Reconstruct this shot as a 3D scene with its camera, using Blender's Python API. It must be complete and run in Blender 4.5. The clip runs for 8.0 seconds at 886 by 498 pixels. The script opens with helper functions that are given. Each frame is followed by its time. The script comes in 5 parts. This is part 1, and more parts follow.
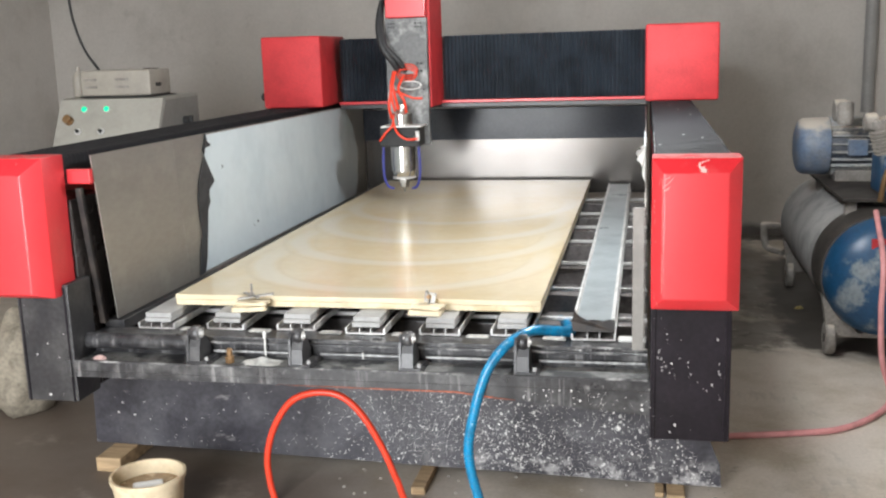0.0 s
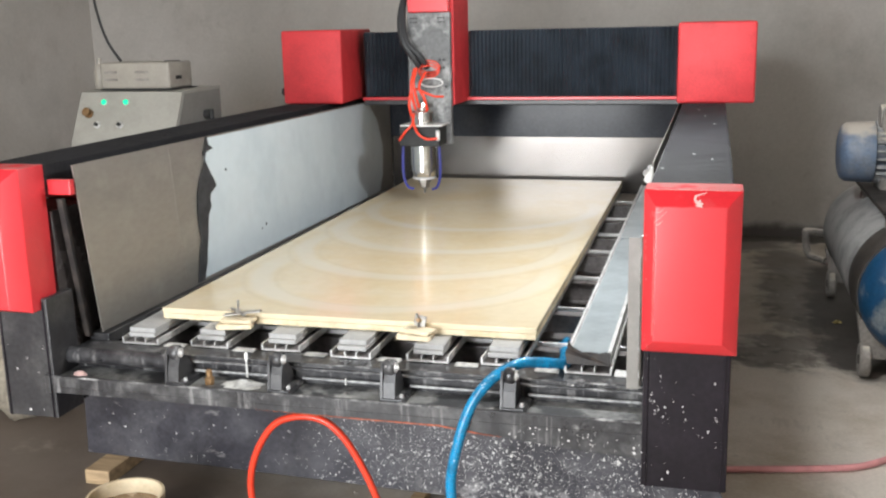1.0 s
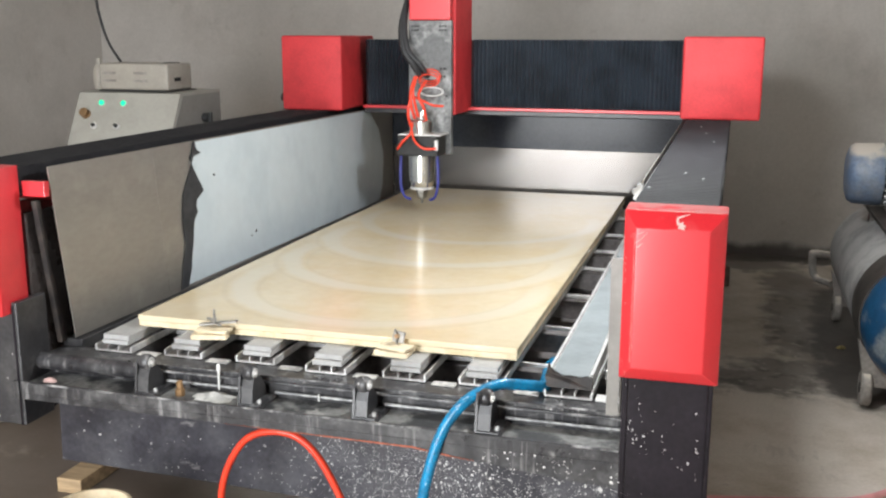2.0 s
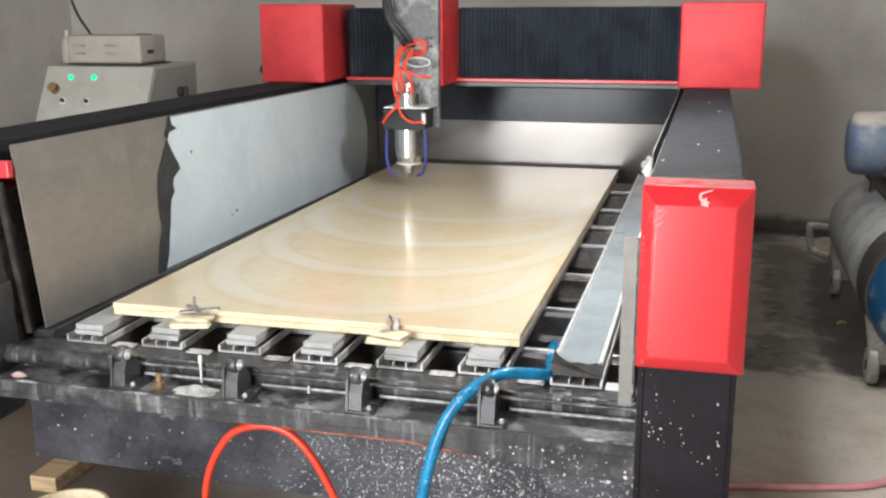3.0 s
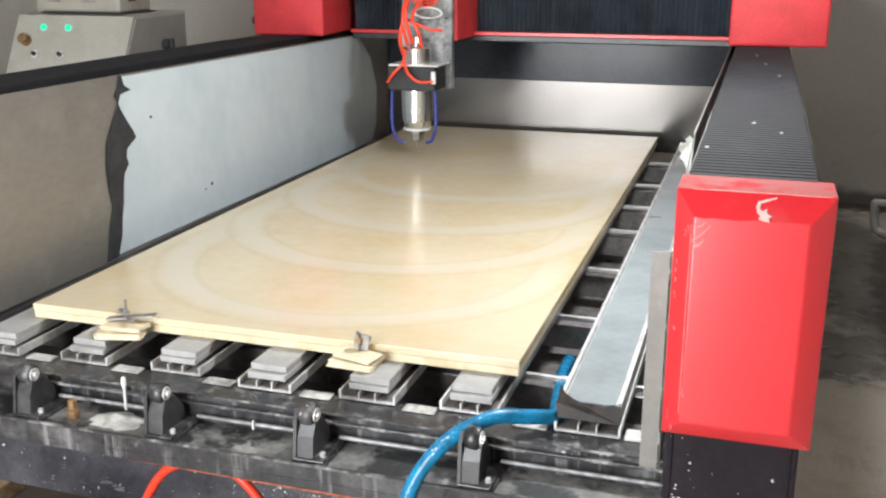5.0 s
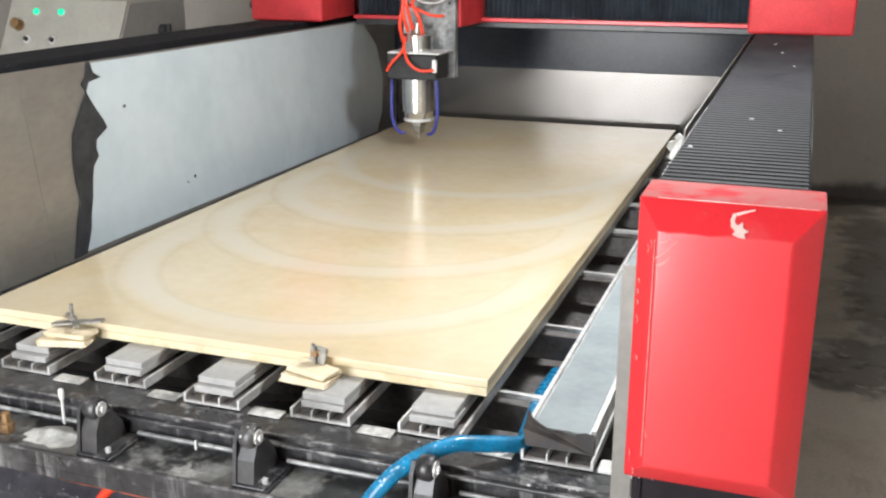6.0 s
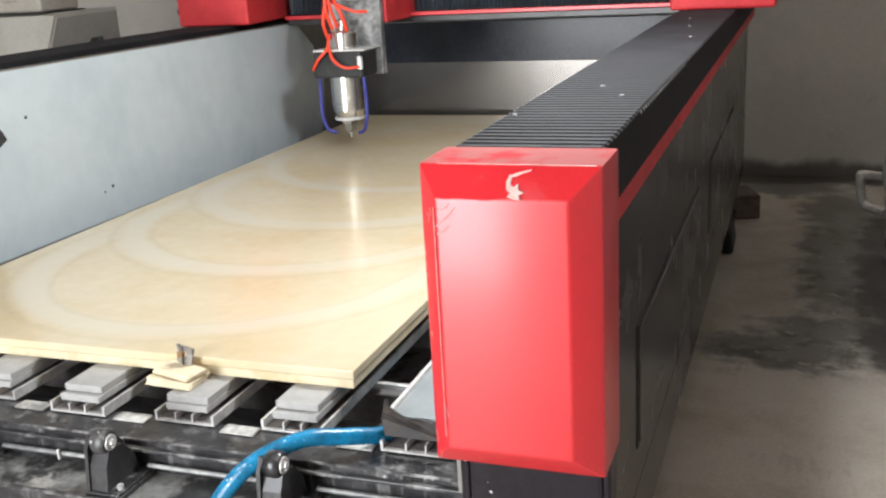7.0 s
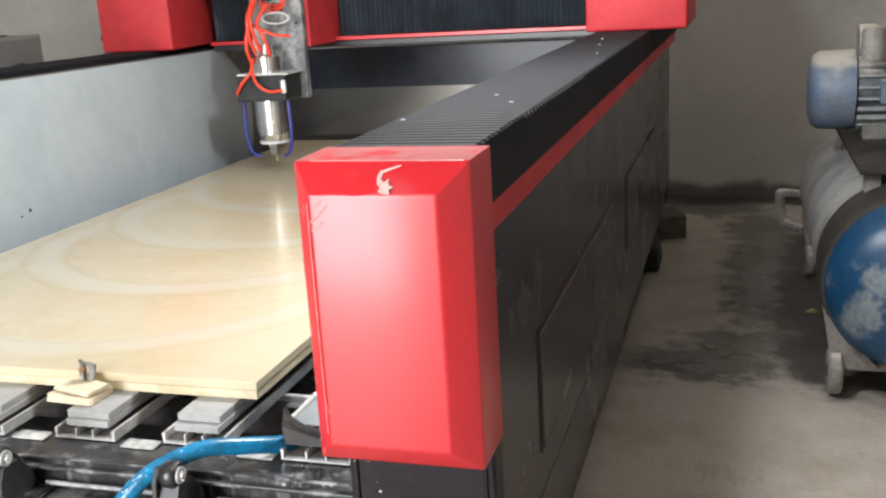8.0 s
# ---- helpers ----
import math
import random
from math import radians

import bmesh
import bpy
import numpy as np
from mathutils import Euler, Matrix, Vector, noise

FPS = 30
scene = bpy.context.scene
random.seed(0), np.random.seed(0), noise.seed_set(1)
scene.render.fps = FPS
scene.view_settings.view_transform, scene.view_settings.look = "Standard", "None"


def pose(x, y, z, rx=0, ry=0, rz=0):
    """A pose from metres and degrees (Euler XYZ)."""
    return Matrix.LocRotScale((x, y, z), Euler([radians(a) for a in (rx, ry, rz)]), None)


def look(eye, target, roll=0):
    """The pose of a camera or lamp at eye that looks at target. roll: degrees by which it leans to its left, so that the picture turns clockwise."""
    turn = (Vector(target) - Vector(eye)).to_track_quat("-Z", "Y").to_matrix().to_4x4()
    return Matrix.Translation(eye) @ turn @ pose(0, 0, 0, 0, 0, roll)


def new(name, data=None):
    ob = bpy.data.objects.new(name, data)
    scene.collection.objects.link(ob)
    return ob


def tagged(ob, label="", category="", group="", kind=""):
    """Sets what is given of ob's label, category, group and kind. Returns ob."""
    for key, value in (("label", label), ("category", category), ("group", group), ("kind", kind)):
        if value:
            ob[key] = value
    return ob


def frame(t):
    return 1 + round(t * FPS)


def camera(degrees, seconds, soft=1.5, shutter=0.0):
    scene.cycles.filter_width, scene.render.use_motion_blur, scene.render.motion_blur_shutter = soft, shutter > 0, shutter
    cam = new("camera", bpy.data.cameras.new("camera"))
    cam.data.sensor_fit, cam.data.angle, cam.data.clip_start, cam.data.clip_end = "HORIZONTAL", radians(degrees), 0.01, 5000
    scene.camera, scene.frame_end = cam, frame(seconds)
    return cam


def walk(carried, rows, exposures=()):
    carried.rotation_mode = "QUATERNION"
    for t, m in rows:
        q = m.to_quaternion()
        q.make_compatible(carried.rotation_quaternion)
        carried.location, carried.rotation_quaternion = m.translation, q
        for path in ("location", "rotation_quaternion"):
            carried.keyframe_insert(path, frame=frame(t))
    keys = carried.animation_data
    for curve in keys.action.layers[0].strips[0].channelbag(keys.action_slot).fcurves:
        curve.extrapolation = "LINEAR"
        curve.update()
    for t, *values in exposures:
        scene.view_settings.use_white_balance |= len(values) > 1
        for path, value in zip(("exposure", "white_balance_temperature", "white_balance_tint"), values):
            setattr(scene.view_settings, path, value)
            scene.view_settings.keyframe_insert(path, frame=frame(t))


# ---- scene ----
cam = camera(48.0, 8.0, soft=2.3)
PATH = [
    (0, (0.978, -2.766, 1.518), (0.581, -0.846, 1.122), -1.8),
    (0.5, (1.009, -2.619, 1.572), (0.576, -0.717, 1.13), -2.2),
    (1, (1.151, -2.522, 1.615), (0.637, -0.639, 1.177), -1.3),
    (1.5, (1.241, -2.472, 1.619), (0.688, -0.596, 1.201), 0.2),
    (3, (1.127, -2.224, 1.587), (0.624, -0.347, 1.115), -0.3),
    (3.5, (1.07, -2.151, 1.577), (0.597, -0.277, 1.061), -0.2),
    (4, (1.105, -2.025, 1.564), (0.584, -0.167, 1.037), -0.1),
    (5.3, (1.099, -1.535, 1.553), (0.522, 0.292, 0.979), -0.1),
    (5.5, (1.088, -1.509, 1.549), (0.54, 0.326, 0.971), -0.1),
    (6, (1.182, -1.363, 1.532), (0.538, 0.437, 0.947), 0.0),
    (6.5, (1.334, -1.235, 1.508), (0.613, 0.531, 0.907), -1.2),
    (7, (1.448, -1.218, 1.467), (0.782, 0.579, 0.895), -3.3),
    (7.5, (1.521, -1.216, 1.432), (0.903, 0.611, 0.901), -3.3),
    (8, (1.546, -1.22, 1.422), (0.974, 0.626, 0.907), -3.4),
]
walk(cam, [(t, look(eye, target, roll)) for t, eye, target, roll in PATH])

# ---- world and lights ----
world = bpy.data.worlds.new("world")
scene.world = world
world.use_nodes = True
_wn = world.node_tree.nodes
_sky = _wn.new("ShaderNodeTexSky")
_sky.sky_type = "NISHITA"
_sky.sun_disc = False
_sky.sun_elevation = radians(40)
_sky.sun_rotation = radians(200)
world.node_tree.links.new(_sky.outputs[0], _wn["Background"].inputs[0])
_wn["Background"].inputs[1].default_value = 0.10


def area_lamp(name, eye, target, w, h, watts, color):
    d = bpy.data.lights.new(name, "AREA")
    d.shape, d.size, d.size_y, d.energy, d.color = "RECTANGLE", w, h, watts, color
    ob = new(name, d)
    ob.matrix_world = look(eye, target)
    return ob


# daylight through the wide shutter doorway behind the camera
area_lamp("doorway_daylight", (-0.70, -3.56, 1.40), (-0.70, 0.0, 1.40), 1.66, 2.7, 285, (0.93, 0.965, 1.0))
# the bare bulb that hangs over the machine
LAMP = (0.95, 1.04, 1.92)
_d = bpy.data.lights.new("bulb_light", "POINT")
_d.energy, _d.color, _d.shadow_soft_size = 108, (0.93, 0.97, 1.0), 0.09
new("bulb_light", _d).location = (LAMP[0], LAMP[1], LAMP[2])


# ---- materials ----
def mat(name, base, rough=0.5, metal=0.0, var=0.12, scale=6.0, fine=60.0, bump=0.15, base2=None, mask=(0.45, 0.62),
        rough_var=0.15, coat=0.0, stretch=(1, 1, 1), transmission=0.0, bump_dist=0.002):
    """Principled material with variation at two scales: wide blotches towards base2 and fine grain."""
    m = bpy.data.materials.new(name)
    m.use_nodes = True
    nt = m.node_tree
    n, l = nt.nodes, nt.links
    p = n["Principled BSDF"]
    tc, mp = n.new("ShaderNodeTexCoord"), n.new("ShaderNodeMapping")
    l.new(tc.outputs["Object"], mp.inputs[0])
    mp.inputs["Scale"].default_value = stretch
    big, small = n.new("ShaderNodeTexNoise"), n.new("ShaderNodeTexNoise")
    big.inputs["Scale"].default_value, big.inputs["Detail"].default_value, big.inputs["Roughness"].default_value = scale, 6, 0.62
    small.inputs["Scale"].default_value, small.inputs["Detail"].default_value = fine, 4
    for t in (big, small):
        l.new(mp.outputs[0], t.inputs["Vector"])
    ramp = n.new("ShaderNodeMapRange")
    ramp.inputs["From Min"].default_value, ramp.inputs["From Max"].default_value = mask
    l.new(big.outputs["Fac"], ramp.inputs["Value"])
    mix = n.new("ShaderNodeMix")
    mix.data_type = "RGBA"
    b2 = base2 if base2 else tuple(c * (1 - var * 2.2) for c in base)
    mix.inputs["A"].default_value, mix.inputs["B"].default_value = (*base, 1), (*b2, 1)
    l.new(ramp.outputs[0], mix.inputs["Factor"])
    hsv = n.new("ShaderNodeHueSaturation")
    vr = n.new("ShaderNodeMapRange")
    vr.inputs["From Min"].default_value, vr.inputs["From Max"].default_value = 0.3, 0.7
    vr.inputs["To Min"].default_value, vr.inputs["To Max"].default_value = 1 - var, 1 + var
    l.new(small.outputs["Fac"], vr.inputs["Value"])
    l.new(vr.outputs[0], hsv.inputs["Value"])
    l.new(mix.outputs["Result"], hsv.inputs["Color"])
    l.new(hsv.outputs[0], p.inputs["Base Color"])
    rr = n.new("ShaderNodeMapRange")
    rr.inputs["To Min"].default_value, rr.inputs["To Max"].default_value = max(0.03, rough - rough_var), min(1, rough + rough_var)
    l.new(big.outputs["Fac"], rr.inputs["Value"])
    l.new(rr.outputs[0], p.inputs["Roughness"])
    p.inputs["Metallic"].default_value = metal
    p.inputs["Coat Weight"].default_value = coat
    p.inputs["Transmission Weight"].default_value = transmission
    if bump:
        bp = n.new("ShaderNodeBump")
        bp.inputs["Strength"].default_value, bp.inputs["Distance"].default_value = bump, bump_dist
        l.new(small.outputs["Fac"], bp.inputs["Height"])
        l.new(bp.outputs[0], p.inputs["Normal"])
    return m


def chain(m, color, fac_fn, amount=1.0):
    """Lay a further colour over the base colour of m by the mask that fac_fn(nodes, links) gives."""
    n, l = m.node_tree.nodes, m.node_tree.links
    p = n["Principled BSDF"]
    old = p.inputs["Base Color"].links[0].from_socket
    mix = n.new("ShaderNodeMix")
    mix.data_type = "RGBA"
    mix.inputs["B"].default_value = (*color, 1)
    l.new(old, mix.inputs["A"])
    mul = n.new("ShaderNodeMath")
    mul.operation = "MULTIPLY"
    mul.inputs[1].default_value = amount
    l.new(fac_fn(n, l), mul.inputs[0])
    l.new(mul.outputs[0], mix.inputs["Factor"])
    l.new(mix.outputs["Result"], p.inputs["Base Color"])
    return m


def coords(n, l, world_space=True, scale=(1, 1, 1), warp=0.0, warp_scale=3.0):
    """Coordinates in metres, pushed about by noise where warp is set."""
    if world_space:
        src = n.new("ShaderNodeNewGeometry").outputs["Position"]
    else:
        src = n.new("ShaderNodeTexCoord").outputs["Object"]
    mp = n.new("ShaderNodeMapping")
    mp.inputs["Scale"].default_value = scale
    l.new(src, mp.inputs[0])
    out = mp.outputs[0]
    if warp:
        no = n.new("ShaderNodeTexNoise")
        no.inputs["Scale"].default_value, no.inputs["Detail"].default_value = warp_scale, 5
        l.new(src, no.inputs["Vector"])
        s1, s2, ad = (n.new("ShaderNodeVectorMath") for _ in range(3))
        s1.operation, s2.operation, ad.operation = "SUBTRACT", "SCALE", "ADD"
        s1.inputs[1].default_value = (0.5, 0.5, 0.5)
        s2.inputs["Scale"].default_value = warp * 2
        l.new(no.outputs["Color"], s1.inputs[0])
        l.new(s1.outputs[0], s2.inputs[0])
        l.new(out, ad.inputs[0])
        l.new(s2.outputs[0], ad.inputs[1])
        out = ad.outputs[0]
    return out


def rng(n, l, sock, a, b, lo=0.0, hi=1.0, smooth=True):
    m = n.new("ShaderNodeMapRange")
    if smooth:
        m.interpolation_type = "SMOOTHSTEP"
    m.inputs["From Min"].default_value, m.inputs["From Max"].default_value = a, b
    m.inputs["To Min"].default_value, m.inputs["To Max"].default_value = lo, hi
    l.new(sock, m.inputs["Value"])
    return m.outputs[0]


def op(n, l, kind, a, b):
    m = n.new("ShaderNodeMath")
    m.operation = kind
    for k, v in enumerate((a, b)):
        if isinstance(v, (int, float)):
            m.inputs[k].default_value = v
        else:
            l.new(v, m.inputs[k])
    return m.outputs[0]


def noise_mask(scale, a, b, detail=5.0, stretch=(1, 1, 1), world_space=True):
    def fac(n, l):
        t = n.new("ShaderNodeTexNoise")
        t.inputs["Scale"].default_value, t.inputs["Detail"].default_value, t.inputs["Roughness"].default_value = scale, detail, 0.65
        l.new(coords(n, l, world_space, stretch), t.inputs["Vector"])
        return rng(n, l, t.outputs["Fac"], a, b)
    return fac


def speck_mask(scale, size, density=0.5, patch=3.0, world_space=True):
    """Small splashes and painted glints, thick in patches."""
    def fac(n, l):
        co = coords(n, l, world_space, (1, 1, 1), 0.012, 40)
        v = n.new("ShaderNodeTexVoronoi")
        v.inputs["Scale"].default_value = scale
        l.new(co, v.inputs["Vector"])
        t = n.new("ShaderNodeTexNoise")
        t.inputs["Scale"].default_value, t.inputs["Detail"].default_value = patch, 3
        l.new(coords(n, l, world_space), t.inputs["Vector"])
        thr = rng(n, l, t.outputs["Fac"], 0.62 - density * 0.3, 0.75 - density * 0.2, 0.0, size)
        sep = n.new("ShaderNodeSeparateColor")
        l.new(v.outputs["Color"], sep.inputs[0])
        own = op(n, l, "MULTIPLY", thr, sep.outputs[0])
        return rng(n, l, op(n, l, "SUBTRACT", own, v.outputs["Distance"]), 0.0, 0.05)
    return fac


def spots(places, warp=0.12, warp_scale=3.0, soft=0.35):
    """Stains and painted shade: ellipses (x, y, rx, ry) with torn edges, on the floor plan."""
    def fac(n, l):
        co = coords(n, l, True, (1, 1, 1), warp, warp_scale)
        out = None
        for x, y, rx, ry in places:
            mp = n.new("ShaderNodeMapping")
            mp.vector_type = "POINT"
            mp.inputs["Location"].default_value = (-x / rx, -y / ry, 0)
            mp.inputs["Scale"].default_value = (1 / rx, 1 / ry, 0)
            l.new(co, mp.inputs[0])
            ln = n.new("ShaderNodeVectorMath")
            ln.operation = "LENGTH"
            l.new(mp.outputs[0], ln.inputs[0])
            f = rng(n, l, ln.outputs["Value"], 1.0, 1.0 - soft)
            out = f if out is None else op(n, l, "MAXIMUM", out, f)
        return out
    return fac


def both(f, g):
    def fac(n, l):
        return op(n, l, "MULTIPLY", f(n, l), g(n, l))
    return fac


def wall_foot(height):
    """Damp dirt along the foot of a wall, with a torn upper rim."""
    def fac(n, l):
        sp = n.new("ShaderNodeSeparateXYZ")
        l.new(coords(n, l, True, (1, 1, 1), 0.09, 5.0), sp.inputs[0])
        return rng(n, l, sp.outputs["Z"], height, height * 0.3)
    return fac


M = {}
M["wall"] = mat("plaster_wall", (0.53, 0.497, 0.46), 0.85, var=0.04, scale=1.3, fine=45, bump=0.2, base2=(0.47, 0.44, 0.405))
chain(M["wall"], (0.30, 0.26, 0.225), noise_mask(1.1, 0.50, 0.72, 6.0), 0.4)
chain(M["wall"], (0.26, 0.22, 0.19), noise_mask(4.5, 0.60, 0.78, 7.0), 0.35)
chain(M["wall"], (0.05, 0.04, 0.035), wall_foot(0.13), 0.85)
M["ceiling"] = mat("ceiling_paint", (0.6, 0.59, 0.56), 0.9, var=0.04, scale=2)
M["floor"] = mat("concrete_floor", (0.50, 0.445, 0.385), 0.48, var=0.08, scale=1.6, fine=70, bump=0.25, base2=(0.36, 0.305, 0.235), rough_var=0.2)
# ragged stains, deepened to the rear for the shade of machine and compressor
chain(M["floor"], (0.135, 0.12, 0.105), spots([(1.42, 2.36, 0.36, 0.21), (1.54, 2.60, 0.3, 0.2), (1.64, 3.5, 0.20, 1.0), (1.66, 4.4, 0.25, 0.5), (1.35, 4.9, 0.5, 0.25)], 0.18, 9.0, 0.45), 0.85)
chain(M["floor"], (0.06, 0.052, 0.046), both(spots([(1.42, 2.36, 0.42, 0.26)], 0.2, 7.0, 0.5), noise_mask(8.0, 0.50, 0.60, 9.0, (0.6, 1, 1))), 0.8)
chain(M["floor"], (0.085, 0.06, 0.045), spots([(-0.6, 0.0, 1.3, 0.85), (-1.6, 0.9, 1.3, 1.4), (-1.1, 0.35, 1.0, 0.7)], 0.2, 2.5, 0.6), 0.88)
chain(M["floor"], (0.62, 0.58, 0.50), noise_mask(2.2, 0.56, 0.72), 0.35)
chain(M["floor"], (0.05, 0.045, 0.04), noise_mask(9.0, 0.66, 0.74), 0.5)


# more stain, mixed with the painted shade between machine and compressor
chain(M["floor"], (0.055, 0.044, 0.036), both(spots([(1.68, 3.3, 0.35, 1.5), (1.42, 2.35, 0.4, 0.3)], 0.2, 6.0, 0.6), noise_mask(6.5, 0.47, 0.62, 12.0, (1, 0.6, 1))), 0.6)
chain(M["floor"], (0.50, 0.46, 0.40), both(spots([(1.5, 2.6, 0.7, 1.6)], 0.3, 5.0, 0.6), noise_mask(17.0, 0.60, 0.66, 8.0)), 0.6)
# stains by wheels and wall foot, plus shade painted under the compressor
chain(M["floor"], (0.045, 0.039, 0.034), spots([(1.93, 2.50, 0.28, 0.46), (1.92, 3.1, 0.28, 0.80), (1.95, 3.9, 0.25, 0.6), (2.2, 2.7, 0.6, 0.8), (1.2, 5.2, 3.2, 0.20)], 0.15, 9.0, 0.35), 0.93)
M["red"] = mat("red_paint", (0.62, 0.022, 0.030), 0.50, var=0.04, scale=5, fine=180, bump=0.03, rough_var=0.06, coat=0.45)
M["red"].node_tree.nodes["Principled BSDF"].inputs["Coat Roughness"].default_value = 0.22
M["red"].node_tree.nodes["Principled BSDF"].inputs["Coat IOR"].default_value = 1.6
chain(M["red"], (0.85, 0.62, 0.58), noise_mask(30.0, 0.74, 0.78, 3.0), 0.5)
M["scuff"] = mat("scuffed_primer", (0.74, 0.50, 0.46), 0.7, var=0.12, scale=30)
M["red_dull"] = mat("red_paint_dusty", (0.54, 0.028, 0.034), 0.62, var=0.1, scale=5, fine=90, bump=0.05)
M["black"] = mat("black_paint", (0.027, 0.026, 0.028), 0.34, var=0.25, scale=7, fine=70, bump=0.1, base2=(0.050, 0.048, 0.048))
chain(M["black"], (0.38, 0.36, 0.35), noise_mask(14.0, 0.62, 0.80, 8.0), 0.30)
M["black_specked"] = mat("black_paint_splashed", (0.040, 0.038, 0.046), 0.36, var=0.25, scale=6, fine=70, bump=0.12, base2=(0.062, 0.060, 0.068))
chain(M["black_specked"], (0.17, 0.165, 0.17), noise_mask(4.0, 0.52, 0.80, 9.0), 0.4)
chain(M["black_specked"], (0.42, 0.40, 0.39), noise_mask(7.0, 0.63, 0.72, 10.0, (1, 1, 3.0)), 0.4)


def grow_x(inner, a, b):
    """The mask, thicker the further it lies towards the saw side."""
    def fac(n, l):
        sp = n.new("ShaderNodeSeparateXYZ")
        l.new(coords(n, l, True, (1, 1, 1), 0.25, 2.0), sp.inputs[0])
        return op(n, l, "MULTIPLY", inner(n, l), rng(n, l, sp.outputs["X"], a, b))
    return fac


chain(M["black_specked"], (0.42, 0.41, 0.41), grow_x(speck_mask(210.0, 0.55, 0.80, 2.6), -0.30, 0.55), 0.5)
chain(M["black_specked"], (0.30, 0.295, 0.295), grow_x(noise_mask(9.0, 0.52, 0.70, 10.0), 0.2, 1.1), 0.5)


def low_down(inner, z0, z1):
    """The mask, only near the lower hem of the apron, where slurry has dried."""
    def fac(n, l):
        sp = n.new("ShaderNodeSeparateXYZ")
        l.new(coords(n, l, True, (1, 1, 1), 0.05, 4.0), sp.inputs[0])
        return op(n, l, "MULTIPLY", inner(n, l), rng(n, l, sp.outputs["Z"], z1, z0))
    return fac


chain(M["black_specked"], (0.62, 0.60, 0.59), low_down(grow_x(noise_mask(22.0, 0.47, 0.62, 8.0), 0.15, 0.5), 0.05, 0.13), 0.5)
chain(M["black_specked"], (0.62, 0.60, 0.58), noise_mask(13.0, 0.66, 0.70, 12.0, (1, 1, 1.6)), 0.8)
chain(M["black_specked"], (0.16, 0.158, 0.168), noise_mask(2.3, 0.48, 0.68, 10.0), 0.35)
M["splash"] = mat("dried_stone_splash", (0.74, 0.72, 0.70), 0.8, var=0.15, scale=40, fine=90)
M["column"] = mat("black_paint_column", (0.0095, 0.007, 0.0095), 0.42, var=0.2, scale=4, fine=80, bump=0.05, base2=(0.015, 0.011, 0.015))
M["column"].node_tree.nodes["Principled BSDF"].inputs["Specular IOR Level"].default_value = 0.22
chain(M["column"], (0.80, 0.78, 0.76), speck_mask(88.0, 0.33, 0.52, 9.0), 0.95)
chain(M["column"], (0.10, 0.095, 0.10), noise_mask(5.0, 0.55, 0.80, 8.0, (1, 1, 0.5)), 0.3)
chain(M["floor"], (0.10, 0.088, 0.076), both(spots([(1.68, 0.70, 0.30, 0.55), (1.5, 1.45, 0.2, 0.3)], 0.2, 5.0, 0.6), noise_mask(14.0, 0.54, 0.60, 10.0, (1.6, 0.4, 1))), 0.18)
M["side"] = mat("dark_side_panel", (0.040, 0.033, 0.032), 0.26, var=0.2, scale=2.5, fine=60, bump=0.05, base2=(0.062, 0.053, 0.050))
M["dusty_black"] = mat("dusty_black", (0.026, 0.025, 0.027), 0.33, var=0.35, scale=9, fine=60, bump=0.35, base2=(0.115, 0.112, 0.110), mask=(0.48, 0.76), rough_var=0.2)
chain(M["dusty_black"], (0.45, 0.44, 0.42), noise_mask(11.0, 0.60, 0.72, 10.0), 0.6)
chain(M["dusty_black"], (0.006, 0.006, 0.007), noise_mask(20.0, 0.56, 0.66, 5.0, (1, 1, 0.12)), 0.7)
chain(M["dusty_black"], (0.30, 0.29, 0.285), noise_mask(34.0, 0.54, 0.68, 6.0, (1, 1, 0.07)), 0.5)
chain(M["dusty_black"], (0.72, 0.70, 0.68), speck_mask(75.0, 0.36, 0.35, 4.0), 0.8)
M["worn_edge"] = mat("worn_steel_edge", (0.035, 0.034, 0.036), 0.4, var=0.3, scale=10, fine=70, bump=0.4, base2=(0.38, 0.37, 0.36), mask=(0.48, 0.64))
M["pad"] = mat("chalky_pad", (0.52, 0.51, 0.48), 0.7, var=0.15, scale=14, fine=70, bump=0.3, base2=(0.22, 0.215, 0.205), mask=(0.48, 0.66))
M["tray_dust"] = mat("slurry_dried_tray", (0.17, 0.168, 0.16), 0.45, var=0.3, scale=8, fine=60, bump=0.4, base2=(0.025, 0.025, 0.026), mask=(0.47, 0.56))
chain(M["tray_dust"], (0.48, 0.46, 0.43), noise_mask(13.0, 0.56, 0.70, 8.0), 0.7)
M["bellows"] = mat("bellows_fabric", (0.011, 0.0105, 0.012), 0.80, var=0.25, scale=6, fine=120, bump=0.1, base2=(0.018, 0.017, 0.019))
M["bellows"].node_tree.nodes["Principled BSDF"].inputs["Specular IOR Level"].default_value = 0.25
M["bellows_gantry"] = mat("bellows_fabric_gantry", (0.021, 0.029, 0.039), 0.38, var=0.2, scale=6, fine=120, bump=0.1)
M["rubber"] = mat("black_rubber", (0.02, 0.02, 0.02), 0.6, var=0.2)
M["steel"] = mat("brushed_steel_sheet", (0.36, 0.34, 0.31), 0.40, metal=0.7, var=0.05, scale=2.2, fine=60, bump=0.04, base2=(0.32, 0.30, 0.27), stretch=(1, 0.4, 1), rough_var=0.1)
chain(M["steel"], (0.46, 0.44, 0.40), noise_mask(5.0, 0.52, 0.72, 8.0), 0.45)
M["rear_steel"] = mat("dull_steel_sheet", (0.13, 0.12, 0.112), 0.19, metal=0.85, var=0.05, scale=2.2, fine=60, bump=0.02, base2=(0.11, 0.10, 0.092), stretch=(1, 0.5, 1), rough_var=0.05)
